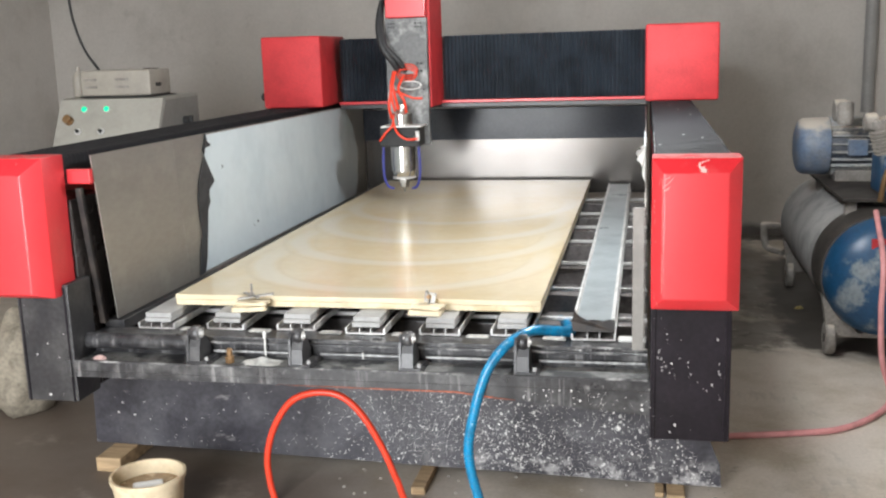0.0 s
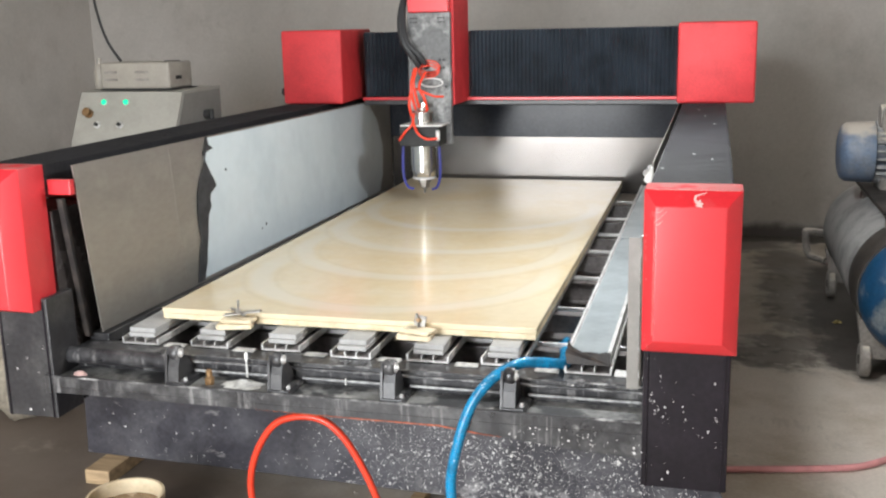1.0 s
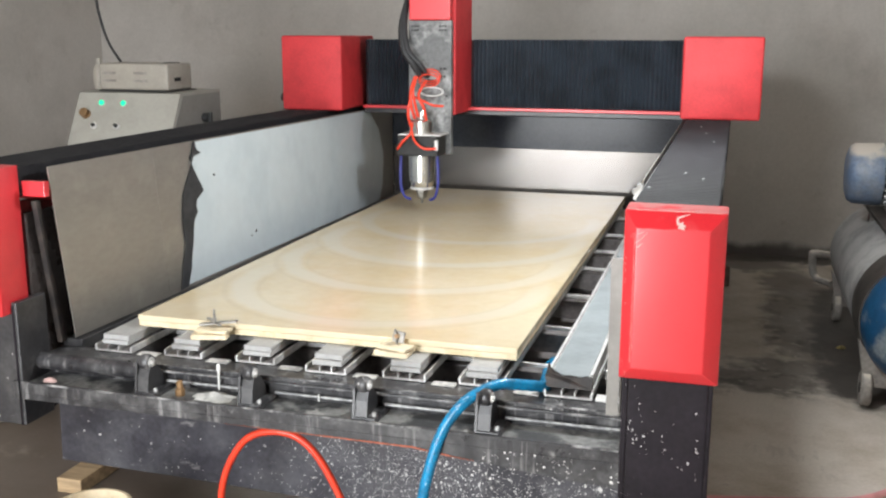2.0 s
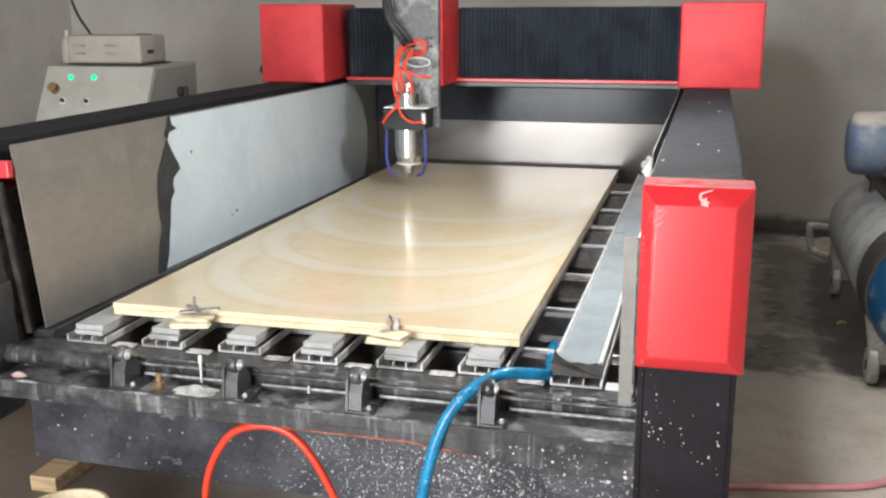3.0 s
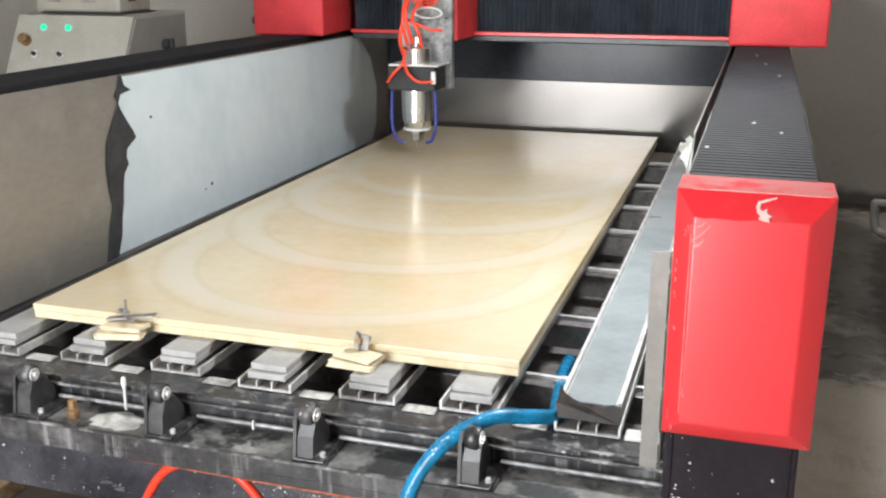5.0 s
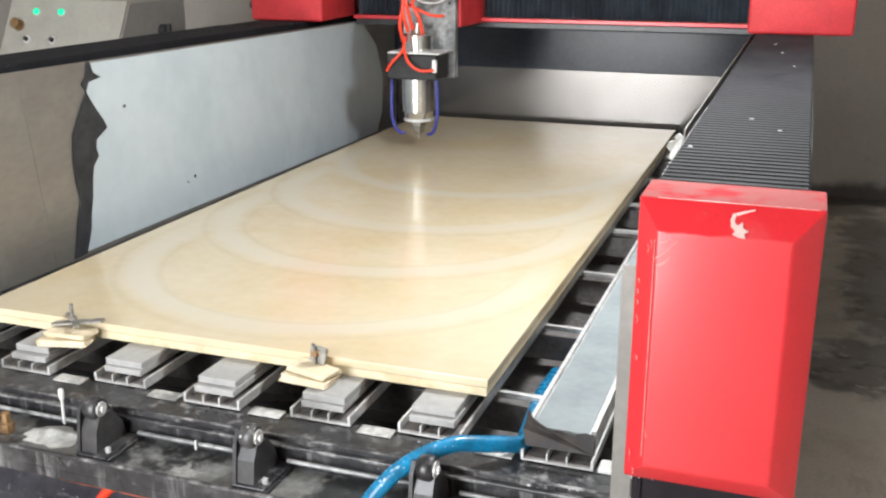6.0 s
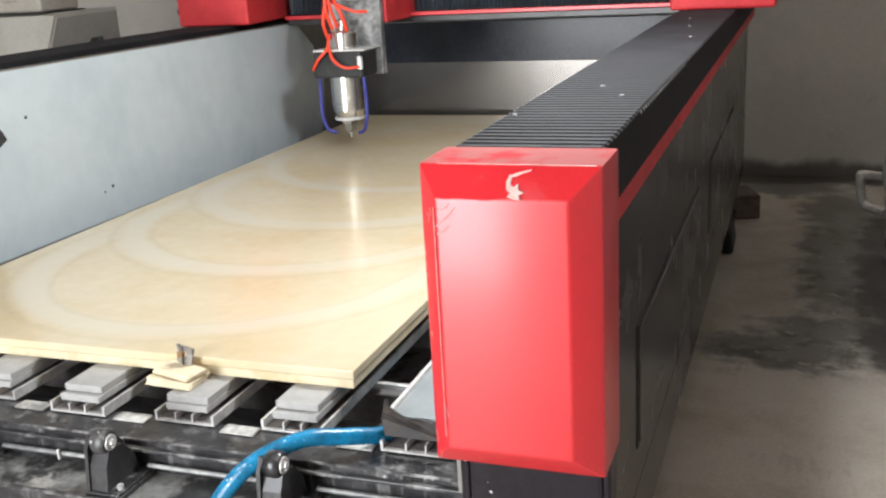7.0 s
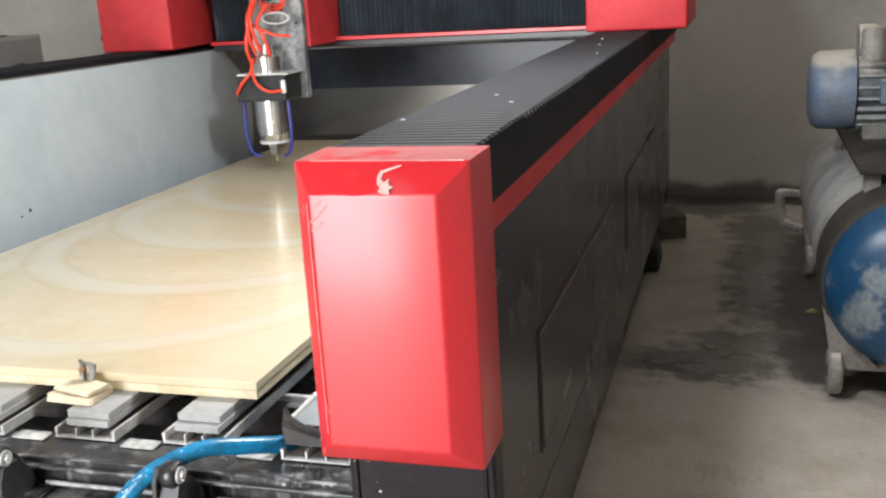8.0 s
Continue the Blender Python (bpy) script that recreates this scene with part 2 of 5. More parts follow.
M["zinc"] = mat("galvanised_flange", (0.26, 0.245, 0.225), 0.5, metal=0.4, var=0.06, scale=8)
M["tray"] = mat("oily_tray", (0.15, 0.135, 0.13), 0.30, var=0.25, scale=5, base2=(0.19, 0.175, 0.17))
M["rear_beam"] = mat("dark_gloss_beam", (0.018, 0.021, 0.029), 0.17, var=0.2, scale=5, fine=60, bump=0.05, base2=(0.028, 0.031, 0.038), rough_var=0.06)
chain(M["rear_beam"], (0.55, 0.55, 0.55), noise_mask(16.0, 0.70, 0.76, 9.0), 0.5)
M["rear_beam"].node_tree.nodes["Principled BSDF"].inputs["Specular IOR Level"].default_value = 0.18
M["rust"] = mat("orange_rust", (0.42, 0.10, 0.045), 0.7, var=0.25, scale=25, base2=(0.20, 0.055, 0.03))
M["film"] = mat("protective_film", (0.54, 0.60, 0.63), 0.42, var=0.03, scale=2.5, fine=18, bump=0.12, base2=(0.49, 0.555, 0.59), bump_dist=0.004)
M["film_back"] = mat("film_adhesive_back", (0.035, 0.036, 0.040), 0.55, var=0.2, scale=12)
M["alu"] = mat("aluminium", (0.74, 0.73, 0.71), 0.40, metal=0.35, var=0.12, scale=14, fine=90, bump=0.08)
M["pvc"] = mat("grey_strip", (0.36, 0.355, 0.345), 0.6, var=0.08, scale=12, fine=60, bump=0.1, base2=(0.34, 0.335, 0.325))
M["pvc_long"] = mat("grey_strip_wet", (0.31, 0.345, 0.355), 0.32, var=0.06, scale=4, fine=50, bump=0.06, base2=(0.22, 0.245, 0.255), mask=(0.48, 0.70))
M["chrome"] = mat("turned_steel", (0.66, 0.65, 0.62), 0.22, metal=1.0, var=0.06, scale=8, fine=60, bump=0.02)
M["nut"] = mat("dark_steel", (0.25, 0.24, 0.22), 0.35, metal=0.9, var=0.1)
M["zplate"] = mat("dusty_mounting_plate", (0.10, 0.10, 0.10), 0.5, var=0.2, scale=7, fine=60, bump=0.2, base2=(0.46, 0.46, 0.45), mask=(0.44, 0.70))
M["red_hose"] = mat("red_hose", (0.78, 0.055, 0.022), 0.38, var=0.06, scale=20, fine=120, bump=0.05)
M["blue_hose"] = mat("blue_hose", (0.010, 0.225, 0.44), 0.28, var=0.18, scale=25, fine=160, bump=0.2)
# pale flecks paint the glints on the hose's ribs
chain(M["blue_hose"], (0.45, 0.62, 0.72), speck_mask(120.0, 0.5, 0.6, 12.0), 0.75)
M["violet_hose"] = mat("dark_blue_tube", (0.03, 0.035, 0.22), 0.35, var=0.1)
M["pink_hose"] = mat("pink_air_hose", (0.60, 0.26, 0.26), 0.45, var=0.1, scale=15)
M["cable"] = mat("black_cable", (0.025, 0.025, 0.027), 0.5, var=0.15)
M["bucket"] = mat("cream_plastic", (0.66, 0.55, 0.38), 0.45, var=0.06, scale=9, base2=(0.50, 0.38, 0.22))
M["wood"] = mat("raw_wood", (0.46, 0.32, 0.18), 0.7, var=0.15, scale=5, fine=40, stretch=(1, 8, 8), bump=0.3)
M["wood_pale"] = mat("pale_wood", (0.74, 0.63, 0.44), 0.65, var=0.08, scale=8, fine=60, bump=0.2)
M["brown"] = mat("rusty_brown_plate", (0.016, 0.013, 0.012), 0.6, var=0.3, scale=14, base2=(0.045, 0.034, 0.028))
M["scratch"] = mat("scratched_red", (0.76, 0.24, 0.22), 0.5, var=0.2, scale=60)
M["clamp"] = mat("grey_clamp_steel", (0.34, 0.32, 0.29), 0.45, metal=0.5, var=0.2, scale=40)
M["cabinet"] = mat("cabinet_paint", (0.36, 0.345, 0.305), 0.5, var=0.04, scale=4, base2=(0.31, 0.295, 0.26), bump=0.05)
M["cabinet_side"] = mat("cabinet_side_paint", (0.25, 0.24, 0.22), 0.5, var=0.05, scale=4, bump=0.05)
M["device"] = mat("device_plastic", (0.35, 0.32, 0.275), 0.5, var=0.05, scale=9)
M["brass"] = mat("brass", (0.27, 0.16, 0.075), 0.5, metal=0.5, var=0.15)
M["tank_blue"] = mat("blue_tank_paint", (0.010, 0.060, 0.135), 0.40, var=0.15, scale=4.5, fine=60, bump=0.08, base2=(0.20, 0.23, 0.25), mask=(0.52, 0.60))
M["tank_grey"] = mat("dust_covered_tank", (0.44, 0.435, 0.42), 0.75, var=0.08, scale=5, fine=60, bump=0.15, base2=(0.30, 0.295, 0.285))
M["tank_dark"] = mat("dark_tank_band", (0.055, 0.047, 0.04), 0.6, var=0.2, scale=6, fine=60, bump=0.15)
M["motor_blue"] = mat("blue_motor_paint", (0.13, 0.18, 0.27), 0.5, var=0.15, scale=9, base2=(0.22, 0.235, 0.26), mask=(0.42, 0.66))
M["fins"] = mat("motor_fins", (0.36, 0.37, 0.38), 0.6, var=0.2, scale=20, base2=(0.5, 0.49, 0.46))
M["motor_body"] = mat("dark_motor_body", (0.045, 0.055, 0.075), 0.5, var=0.2, scale=20, base2=(0.10, 0.105, 0.115))
M["dust_iron"] = mat("dusty_iron", (0.29, 0.265, 0.24), 0.7, var=0.15, scale=12, base2=(0.20, 0.18, 0.165), bump=0.2)


def settled(a, b):
    """Where dust has settled: faces that look up, with a ragged rim."""
    def fac(n, l):
        sp = n.new("ShaderNodeSeparateXYZ")
        l.new(n.new("ShaderNodeNewGeometry").outputs["Normal"], sp.inputs[0])
        t = n.new("ShaderNodeTexNoise")
        t.inputs["Scale"].default_value, t.inputs["Detail"].default_value = 14.0, 6.0
        l.new(coords(n, l), t.inputs["Vector"])
        lift = rng(n, l, t.outputs["Fac"], 0.3, 0.7, -0.25, 0.25, False)
        return rng(n, l, op(n, l, "ADD", sp.outputs["Z"], lift), a, b)
    return fac


chain(M["red"], (0.42, 0.16, 0.15), settled(0.80, 1.05), 0.7)
_n, _l = M["red"].node_tree.nodes, M["red"].node_tree.links
_p = _n["Principled BSDF"]
_up = settled(0.30, 0.60)(_n, _l)
_l.new(rng(_n, _l, _up, 0.0, 1.0, 0.45, 0.0), _p.inputs["Coat Weight"])
_l.new(rng(_n, _l, _up, 0.0, 1.0, 0.48, 0.85), _p.inputs["Roughness"])
_l.new(rng(_n, _l, _up, 0.0, 1.0, 0.5, 0.15), _p.inputs["Specular IOR Level"])
for k in ("motor_blue", "dust_iron", "motor_body"):
    chain(M[k], (0.56, 0.50, 0.42), settled(0.45, 0.85), 0.9)
M["leaf"] = mat("yellow_scrap", (0.30, 0.23, 0.08), 0.6, var=0.2, scale=30)
M["dirty_brick"] = mat("grimy_brick", (0.10, 0.075, 0.06), 0.8, var=0.2, scale=10, fine=60, bump=0.3, base2=(0.17, 0.13, 0.10))
M["sack"] = mat("dirty_sack", (0.30, 0.26, 0.20), 0.85, var=0.2, scale=8, bump=0.5)
M["pipe"] = mat("grey_conduit", (0.30, 0.29, 0.28), 0.5, var=0.05)
M["murk"] = mat("murky_water", (0.20, 0.125, 0.065), 0.25, var=0.2, scale=14, fine=50, bump=0.1, base2=(0.32, 0.22, 0.13))
M["rod"] = mat("dull_rod", (0.22, 0.22, 0.22), 0.5, metal=0.3, var=0.3, scale=14, fine=50, base2=(0.42, 0.42, 0.41))
M["white_plastic"] = mat("white_plastic", (0.7, 0.69, 0.66), 0.4, var=0.04)


def glow(name, color, strength):
    m = bpy.data.materials.new(name)
    m.use_nodes = True
    p = m.node_tree.nodes["Principled BSDF"]
    p.inputs["Base Color"].default_value = (*color, 1)
    p.inputs["Emission Color"].default_value = (*color, 1)
    p.inputs["Emission Strength"].default_value = strength
    return m


M["led"] = glow("green_indicator", (0.0, 0.62, 0.30), 1.0)
M["bulb"] = glow("lit_bulb", (0.95, 0.98, 1.0), 8.0)

# the slab: cream stone, polished, with pale swirl marks of the polishing head
m = mat("cream_stone", (0.66, 0.565, 0.40), 0.24, var=0.03, scale=2.6, fine=26, bump=0.015, base2=(0.62, 0.50, 0.31), mask=(0.40, 0.66), rough_var=0.06)


def swirl(centres):
    def fac(n, l):
        co = coords(n, l, True, (1, 1, 0), 0.022, 2.2)
        out = None
        for x, y, r, w in centres:
            mp = n.new("ShaderNodeMapping")
            mp.inputs["Location"].default_value = (-x, -y, 0)
            l.new(co, mp.inputs[0])
            ln = n.new("ShaderNodeVectorMath")
            ln.operation = "LENGTH"
            l.new(mp.outputs[0], ln.inputs[0])
            d = op(n, l, "ABSOLUTE", op(n, l, "SUBTRACT", ln.outputs["Value"], r), 0)
            f = rng(n, l, d, w * 1.1, w * 0.3)
            # the arc shows on the near side of its circle and fades out behind
            sp = n.new("ShaderNodeSeparateXYZ")
            l.new(mp.outputs[0], sp.inputs[0])
            f = op(n, l, "MULTIPLY", f, rng(n, l, sp.outputs["Y"], 0.35, -0.15))
            out = f if out is None else op(n, l, "MAXIMUM", out, f)
        return out
    return fac


chain(m, (0.655, 0.60, 0.485), swirl([(0.02, 1.07, 0.56, 0.055), (0.02, 1.52, 0.57, 0.055), (0.02, 1.96, 0.57, 0.055), (0.02, 2.42, 0.57, 0.05)]), 0.66)
chain(m, (0.50, 0.435, 0.31), swirl([(0.02, 1.07, 0.625, 0.014), (0.02, 1.52, 0.635, 0.014), (0.02, 1.96, 0.635, 0.014), (0.03, 1.04, 0.50, 0.012), (0.03, 1.5, 0.505, 0.012)]), 0.20)
m.node_tree.nodes["Principled BSDF"].inputs["Coat Weight"].default_value = 0.3
m.node_tree.nodes["Principled BSDF"].inputs["Coat Roughness"].default_value = 0.09
M["slab"] = m
M["slab_edge"] = mat("cut_stone_edge", (0.70, 0.60, 0.41), 0.6, var=0.08, scale=10, fine=60, bump=0.25, base2=(0.60, 0.48, 0.29))


# ---- mesh helpers ----
def bm_box(x0, x1, y0, y1, z0, z1, bevel=0.0, seg=2, bm=None):
    own = bmesh.new()
    bmesh.ops.create_cube(own, size=1)
    for v in own.verts:
        v.co = Vector(((x0 + x1) / 2 + v.co.x * (x1 - x0), (y0 + y1) / 2 + v.co.y * (y1 - y0), (z0 + z1) / 2 + v.co.z * (z1 - z0)))
    if bevel:
        bmesh.ops.bevel(own, geom=own.edges[:], offset=bevel, segments=seg, affect="EDGES", profile=0.5)
    return merge(bm, own)


def merge(bm, own):
    if bm is None:
        return own
    me = bpy.data.meshes.new("tmp")
    own.to_mesh(me)
    own.free()
    bm.from_mesh(me)
    bpy.data.meshes.remove(me)
    return bm


def bm_cyl(r, depth, m=None, seg=32, r2=None, bevel=0.0, bm=None):
    """A cylinder along z, from 0 to depth, then moved by m."""
    own = bmesh.new()
    bmesh.ops.create_cone(own, cap_ends=True, segments=seg, radius1=r, radius2=r if r2 is None else r2, depth=depth, matrix=Matrix.Translation((0, 0, depth / 2)))
    if bevel:
        rim = [e for e in own.edges if abs(e.verts[0].co.z - e.verts[1].co.z) < 1e-6]
        bmesh.ops.bevel(own, geom=rim, offset=bevel, segments=2, affect="EDGES")
    if m is not None:
        bmesh.ops.transform(own, matrix=m, verts=own.verts[:])
    return merge(bm, own)


def bm_lathe(profile, m=None, seg=40, bm=None):
    """Profile of (radius, z), turned about z."""
    own = bmesh.new()
    rings = []
    for r, z in profile:
        rings.append([own.verts.new((r * math.cos(2 * math.pi * k / seg), r * math.sin(2 * math.pi * k / seg), z)) for k in range(seg)])
    for a, b in zip(rings, rings[1:]):
        for k in range(seg):
            own.faces.new((a[k], a[(k + 1) % seg], b[(k + 1) % seg], b[k]))
    if profile[0][0] > 1e-5:
        own.faces.new(list(reversed(rings[0])))
    if profile[-1][0] > 1e-5:
        own.faces.new(rings[-1])
    bmesh.ops.remove_doubles(own, verts=own.verts[:], dist=1e-6)
    if m is not None:
        bmesh.ops.transform(own, matrix=m, verts=own.verts[:])
    return merge(bm, own)


def spline(pts, n=10):
    """Points of a Catmull-Rom curve through pts."""
    p = [Vector(q) for q in pts]
    p = [2 * p[0] - p[1]] + p + [2 * p[-1] - p[-2]]
    out = []
    for i in range(1, len(p) - 2):
        for k in range(n):
            t = k / n
            a, b, c, d = p[i - 1], p[i], p[i + 1], p[i + 2]
            out.append(0.5 * (2 * b + (c - a) * t + (2 * a - 5 * b + 4 * c - d) * t * t + (3 * b - a - 3 * c + d) * t ** 3))
    out.append(p[-2])
    return out


def bm_tube(pts, r, seg=12, n=10, bm=None, ridge=0.0):
    own = bmesh.new()
    path = spline(pts, n)
    up = Vector((0.13, 0.21, 0.97)).normalized()
    rings = []
    for i, q in enumerate(path):
        d = (path[min(i + 1, len(path) - 1)] - path[max(i - 1, 0)]).normalized()
        side = d.cross(up)
        if side.length < 1e-3:
            side = d.cross(Vector((1, 0, 0)))
        side.normalize()
        up = side.cross(d).normalized()
        rad = r * (1 + (ridge if i % 2 else -ridge))
        rings.append([own.verts.new(q + rad * (side * math.cos(2 * math.pi * k / seg) + up * math.sin(2 * math.pi * k / seg))) for k in range(seg)])
    for a, b in zip(rings, rings[1:]):
        for k in range(seg):
            own.faces.new((a[k], b[k], b[(k + 1) % seg], a[(k + 1) % seg]))
    own.faces.new(rings[0])
    own.faces.new(list(reversed(rings[-1])))
    bmesh.ops.recalc_face_normals(own, faces=own.faces[:])
    return merge(bm, own)


def bm_prism(outline, axis, a, b, bm=None):
    """A flat outline pushed along an axis: "x" takes (y, z) points, "y" (x, z), "z" (x, y)."""
    own = bmesh.new()
    put = {"x": lambda u, v, w: (w, u, v), "y": lambda u, v, w: (u, w, v), "z": lambda u, v, w: (u, v, w)}[axis]
    lo = [own.verts.new(put(u, v, a)) for u, v in outline]
    hi = [own.verts.new(put(u, v, b)) for u, v in outline]
    own.faces.new(lo)
    own.faces.new(list(reversed(hi)))
    for i in range(len(lo)):
        j = (i + 1) % len(lo)
        own.faces.new((lo[i], hi[i], hi[j], lo[j]))
    bmesh.ops.recalc_face_normals(own, faces=own.faces[:])
    return merge(bm, own)


def part(name, bm, material, parent=None, label="", smooth=None):
    me = bpy.data.meshes.new(name)
    bm.normal_update()
    bm.to_mesh(me)
    bm.free()
    me.materials.append(material)
    ob = new(name, me)
    if parent is not None:
        ob.parent = parent
    if smooth is not None:
        me.shade_smooth()
        me.set_sharp_from_angle(angle=radians(smooth))
    if label:
        tagged(ob, label)
    return ob


def thing(name, label, category, group="", kind="", at=(0, 0, 0)):
    ob = new(name)
    ob.empty_display_size = 0.1
    ob.location = at
    return tagged(ob, label, category, group, kind)


# ---- the room ----
RX0, RX1, RY0, RY1, RZ = -4.1, 4.3, -3.6, 5.26, 3.3
tagged(part("floor", bm_box(RX0 - 0.2, RX1 + 0.2, RY0 - 3.0, RY1 + 0.2, -0.2, 0.0), M["floor"]), "stained beige concrete workshop floor with shade painted in by the compressor", "floor", kind="structure")
tagged(part("wall_north", bm_box(RX0 - 0.2, RX1 + 0.2, RY1, RY1 + 0.2, 0.0, RZ), M["wall"]), "grey plastered wall with damp dirt at its foot", "wall", kind="structure")
tagged(part("wall_west", bm_box(RX0 - 0.2, RX0, RY0, RY1, 0.0, RZ), M["wall"]), "grey plastered workshop wall", "wall", kind="structure")
tagged(part("wall_east", bm_box(RX1, RX1 + 0.2, RY0, RY1, 0.0, RZ), M["wall"]), "grey plastered workshop wall", "wall", kind="structure")
_b = bm_box(RX0 - 0.2, -1.55, RY0 - 0.2, RY0, 0.0, RZ)
bm_box(0.15, RX1 + 0.2, RY0 - 0.2, RY0, 0.0, RZ, bm=_b)
bm_box(-1.55, 0.15, RY0 - 0.2, RY0, 2.85, RZ, bm=_b)
tagged(part("wall_south", _b, M["wall"]), "grey plastered wall with a wide open doorway", "wall", kind="structure")
tagged(part("ceiling", bm_box(RX0 - 0.2, RX1 + 0.2, RY0 - 0.2, RY1 + 0.2, RZ, RZ + 0.15), M["ceiling"]), "plain pale workshop ceiling", "ceiling", kind="structure")

# ---- the stone-cutting machine ----
machine = thing("cnc_machine", "large black and red gantry stone router machine on the concrete floor", "machine")


def end_cover(x0, x1, y_back, y_rim, y_front, z0, z1, il, ir, it, ib, name="end_cover"):
    """A folded sheet cover: a box whose front is raised to a smaller flat field with sloping borders."""
    bm = bmesh.new()
    def ring(xa, xb, za, zb, y):
        return [bm.verts.new(p) for p in ((xa, y, za), (xb, y, za), (xb, y, zb), (xa, y, zb))]
    back, rim = ring(x0, x1, z0, z1, y_back), ring(x0, x1, z0, z1, y_rim)
    front = ring(x0 + il, x1 - ir, z0 + ib, z1 - it, y_front)
    for a, b in ((back, rim), (rim, front)):
        for k in range(4):
            bm.faces.new((a[k], a[(k + 1) % 4], b[(k + 1) % 4], b[k]))
    bm.faces.new(front)
    bm.faces.new(list(reversed(back)))
    bmesh.ops.recalc_face_normals(bm, faces=bm.faces[:])
    bmesh.ops.bevel(bm, geom=bm.edges[:], offset=0.0035, segments=2, affect="EDGES", profile=0.6)
    return part(name, bm, M["red"], machine, "glossy red painted sheet-metal end cover", smooth=30)


cover_r = end_cover(0.996, 1.230, 0.038, -0.068, -0.100, 0.798, 1.214, 0.030, 0.036, 0.038, 0.036)
cover_l = end_cover(-1.135, -0.880, 0.157, 0.035, -0.010, 0.765, 1.218, 0.052, 0.052, 0.050, 0.020)


def curl_scrap(pts, w, thick, name, parent, material):
    """A short strip of torn paint film that stands off the surface."""
    bm = bmesh.new()
    path = spline(pts, 5)
    rows = []
    for i, q in enumerate(path):
        s = w * (0.45 + 0.55 * math.sin(math.pi * (i + 0.5) / len(path))) * (0.8 + 0.4 * random.random())
        rows.append([bm.verts.new(q + Vector((0, dy, s * k))) for k, dy in ((-0.5, 0), (0.5, 0), (0.5, -thick), (-0.5, -thick))])
    for a, b in zip(rows, rows[1:]):
        for k in range(4):
            bm.faces.new((a[k], a[(k + 1) % 4], b[(k + 1) % 4], b[k]))
    bm.faces.new(rows[0])
    bm.faces.new(list(reversed(rows[-1])))
    bmesh.ops.recalc_face_normals(bm, faces=bm.faces[:])
    return part(name, bm, material, parent)


# chipped paint near the top edge and along the inner border of the cover
random.seed(11)


def shard(points, name="paint_chip"):
    """A flake of bare primer, lying on the sloping border of the cover."""
    bm = bmesh.new()
    def y_at(z):
        return -0.0685 - 0.032 * max(0.0, (1.214 - z) / 0.038)
    lo = [bm.verts.new((x, y_at(z) + 0.001, z)) for x, z in points]
    hi = [bm.verts.new((x, y_at(z) - 0.0012 - 0.002 * random.random(), z)) for x, z in points]
    bm.faces.new(lo)
    bm.faces.new(list(reversed(hi)))
    for k in range(len(lo)):
        bm.faces.new((lo[k], hi[k], hi[(k + 1) % len(lo)], lo[(k + 1) % len(lo)]))
    bmesh.ops.recalc_face_normals(bm, faces=bm.faces[:])
    bmesh.ops.scale(bm, vec=(0.78, 1, 0.85), space=Matrix.Translation((-1.116, 0, -1.190)), verts=bm.verts[:])
    return part(name, bm, M["scuff"], cover_r)


shard([(1.1185, 1.206), (1.1145, 1.197), (1.117, 1.188), (1.124, 1.183), (1.120, 1.179), (1.130, 1.176), (1.141, 1.175), (1.138, 1.181), (1.145, 1.184), (1.136, 1.187), (1.134, 1.195), (1.127, 1.190), (1.1215, 1.194), (1.1225, 1.203)])
shard([(1.121, 1.205), (1.134, 1.209), (1.152, 1.2125), (1.151, 1.2105), (1.136, 1.206), (1.124, 1.202)])
for x, z, h in ((1.0175, 1.150, 0.012), (1.022, 1.158, 0.010), (1.0065, 1.10, 0.006), (1.006, 1.085, 0.005), (1.0065, 1.07, 0.006), (1.007, 1.045, 0.012), (1.010, 0.99, 0.006), (1.008, 0.84, 0.02), (1.015, 0.82, 0.01)):
    x -= 0.003
    y = -0.069 - 0.032 * min(1, max(0, (x - 0.992) / 0.030)) - 0.0005
    curl_scrap([(x - 0.0015, y, z + h / 2), (x + 0.001, y - 0.001, z), (x - 0.0008, y, z - h / 2)], 0.0035, 0.0008, "paint_chip", cover_r, M["scratch"])


def pleats_y(x0, x1, y0, y1, z, depth, pitch, skirt):
    """Folded bellows that lie along y: a zigzag top and side skirts."""
    bm = bmesh.new()
    n = int((y1 - y0) / pitch)
    rows = []
    for i in range(n):
        for f, low in ((0.0, 1), (0.16, 0), (0.72, 0), (0.88, 1)):
            y = y0 + (y1 - y0) * (i + f) / n
            top = z - depth * low
            ins = 0.0007 * low
            rows.append([bm.verts.new(p) for p in ((x0 + ins, y, z - skirt), (x0 + ins, y, top - 0.003), (x0 + 0.004 + ins, y, top), (x1 - 0.004 - ins, y, top), (x1 - ins, y, top - 0.003), (x1 - ins, y, z - skirt))])
    for a, b in zip(rows, rows[1:]):
        for k in range(5):
            bm.faces.new((a[k], b[k], b[k + 1], a[k + 1]))
    bmesh.ops.recalc_face_normals(bm, faces=bm.faces[:])
    return bm


def pleats_x(x0, x1, y, z0, z1, depth, pitch):
    """Bellows with upright folds, facing the front."""
    bm = bmesh.new()
    n = int((x1 - x0) / pitch) * 2
    cols = []
    for i in range(n + 1):
        x = x0 + (x1 - x0) * i / n
        yy = y if i % 2 else y + depth * (0.85 + 0.3 * random.random())
        cols.append([bm.verts.new(p) for p in ((x, yy + 0.05, z1), (x, yy, z1 - 0.004), (x, yy, z0))])
    for a, b in zip(cols, cols[1:]):
        for k in range(2):
            bm.faces.new((a[k], a[k + 1], b[k + 1], b[k]))
    bmesh.ops.recalc_face_normals(bm, faces=bm.faces[:])
    return bm


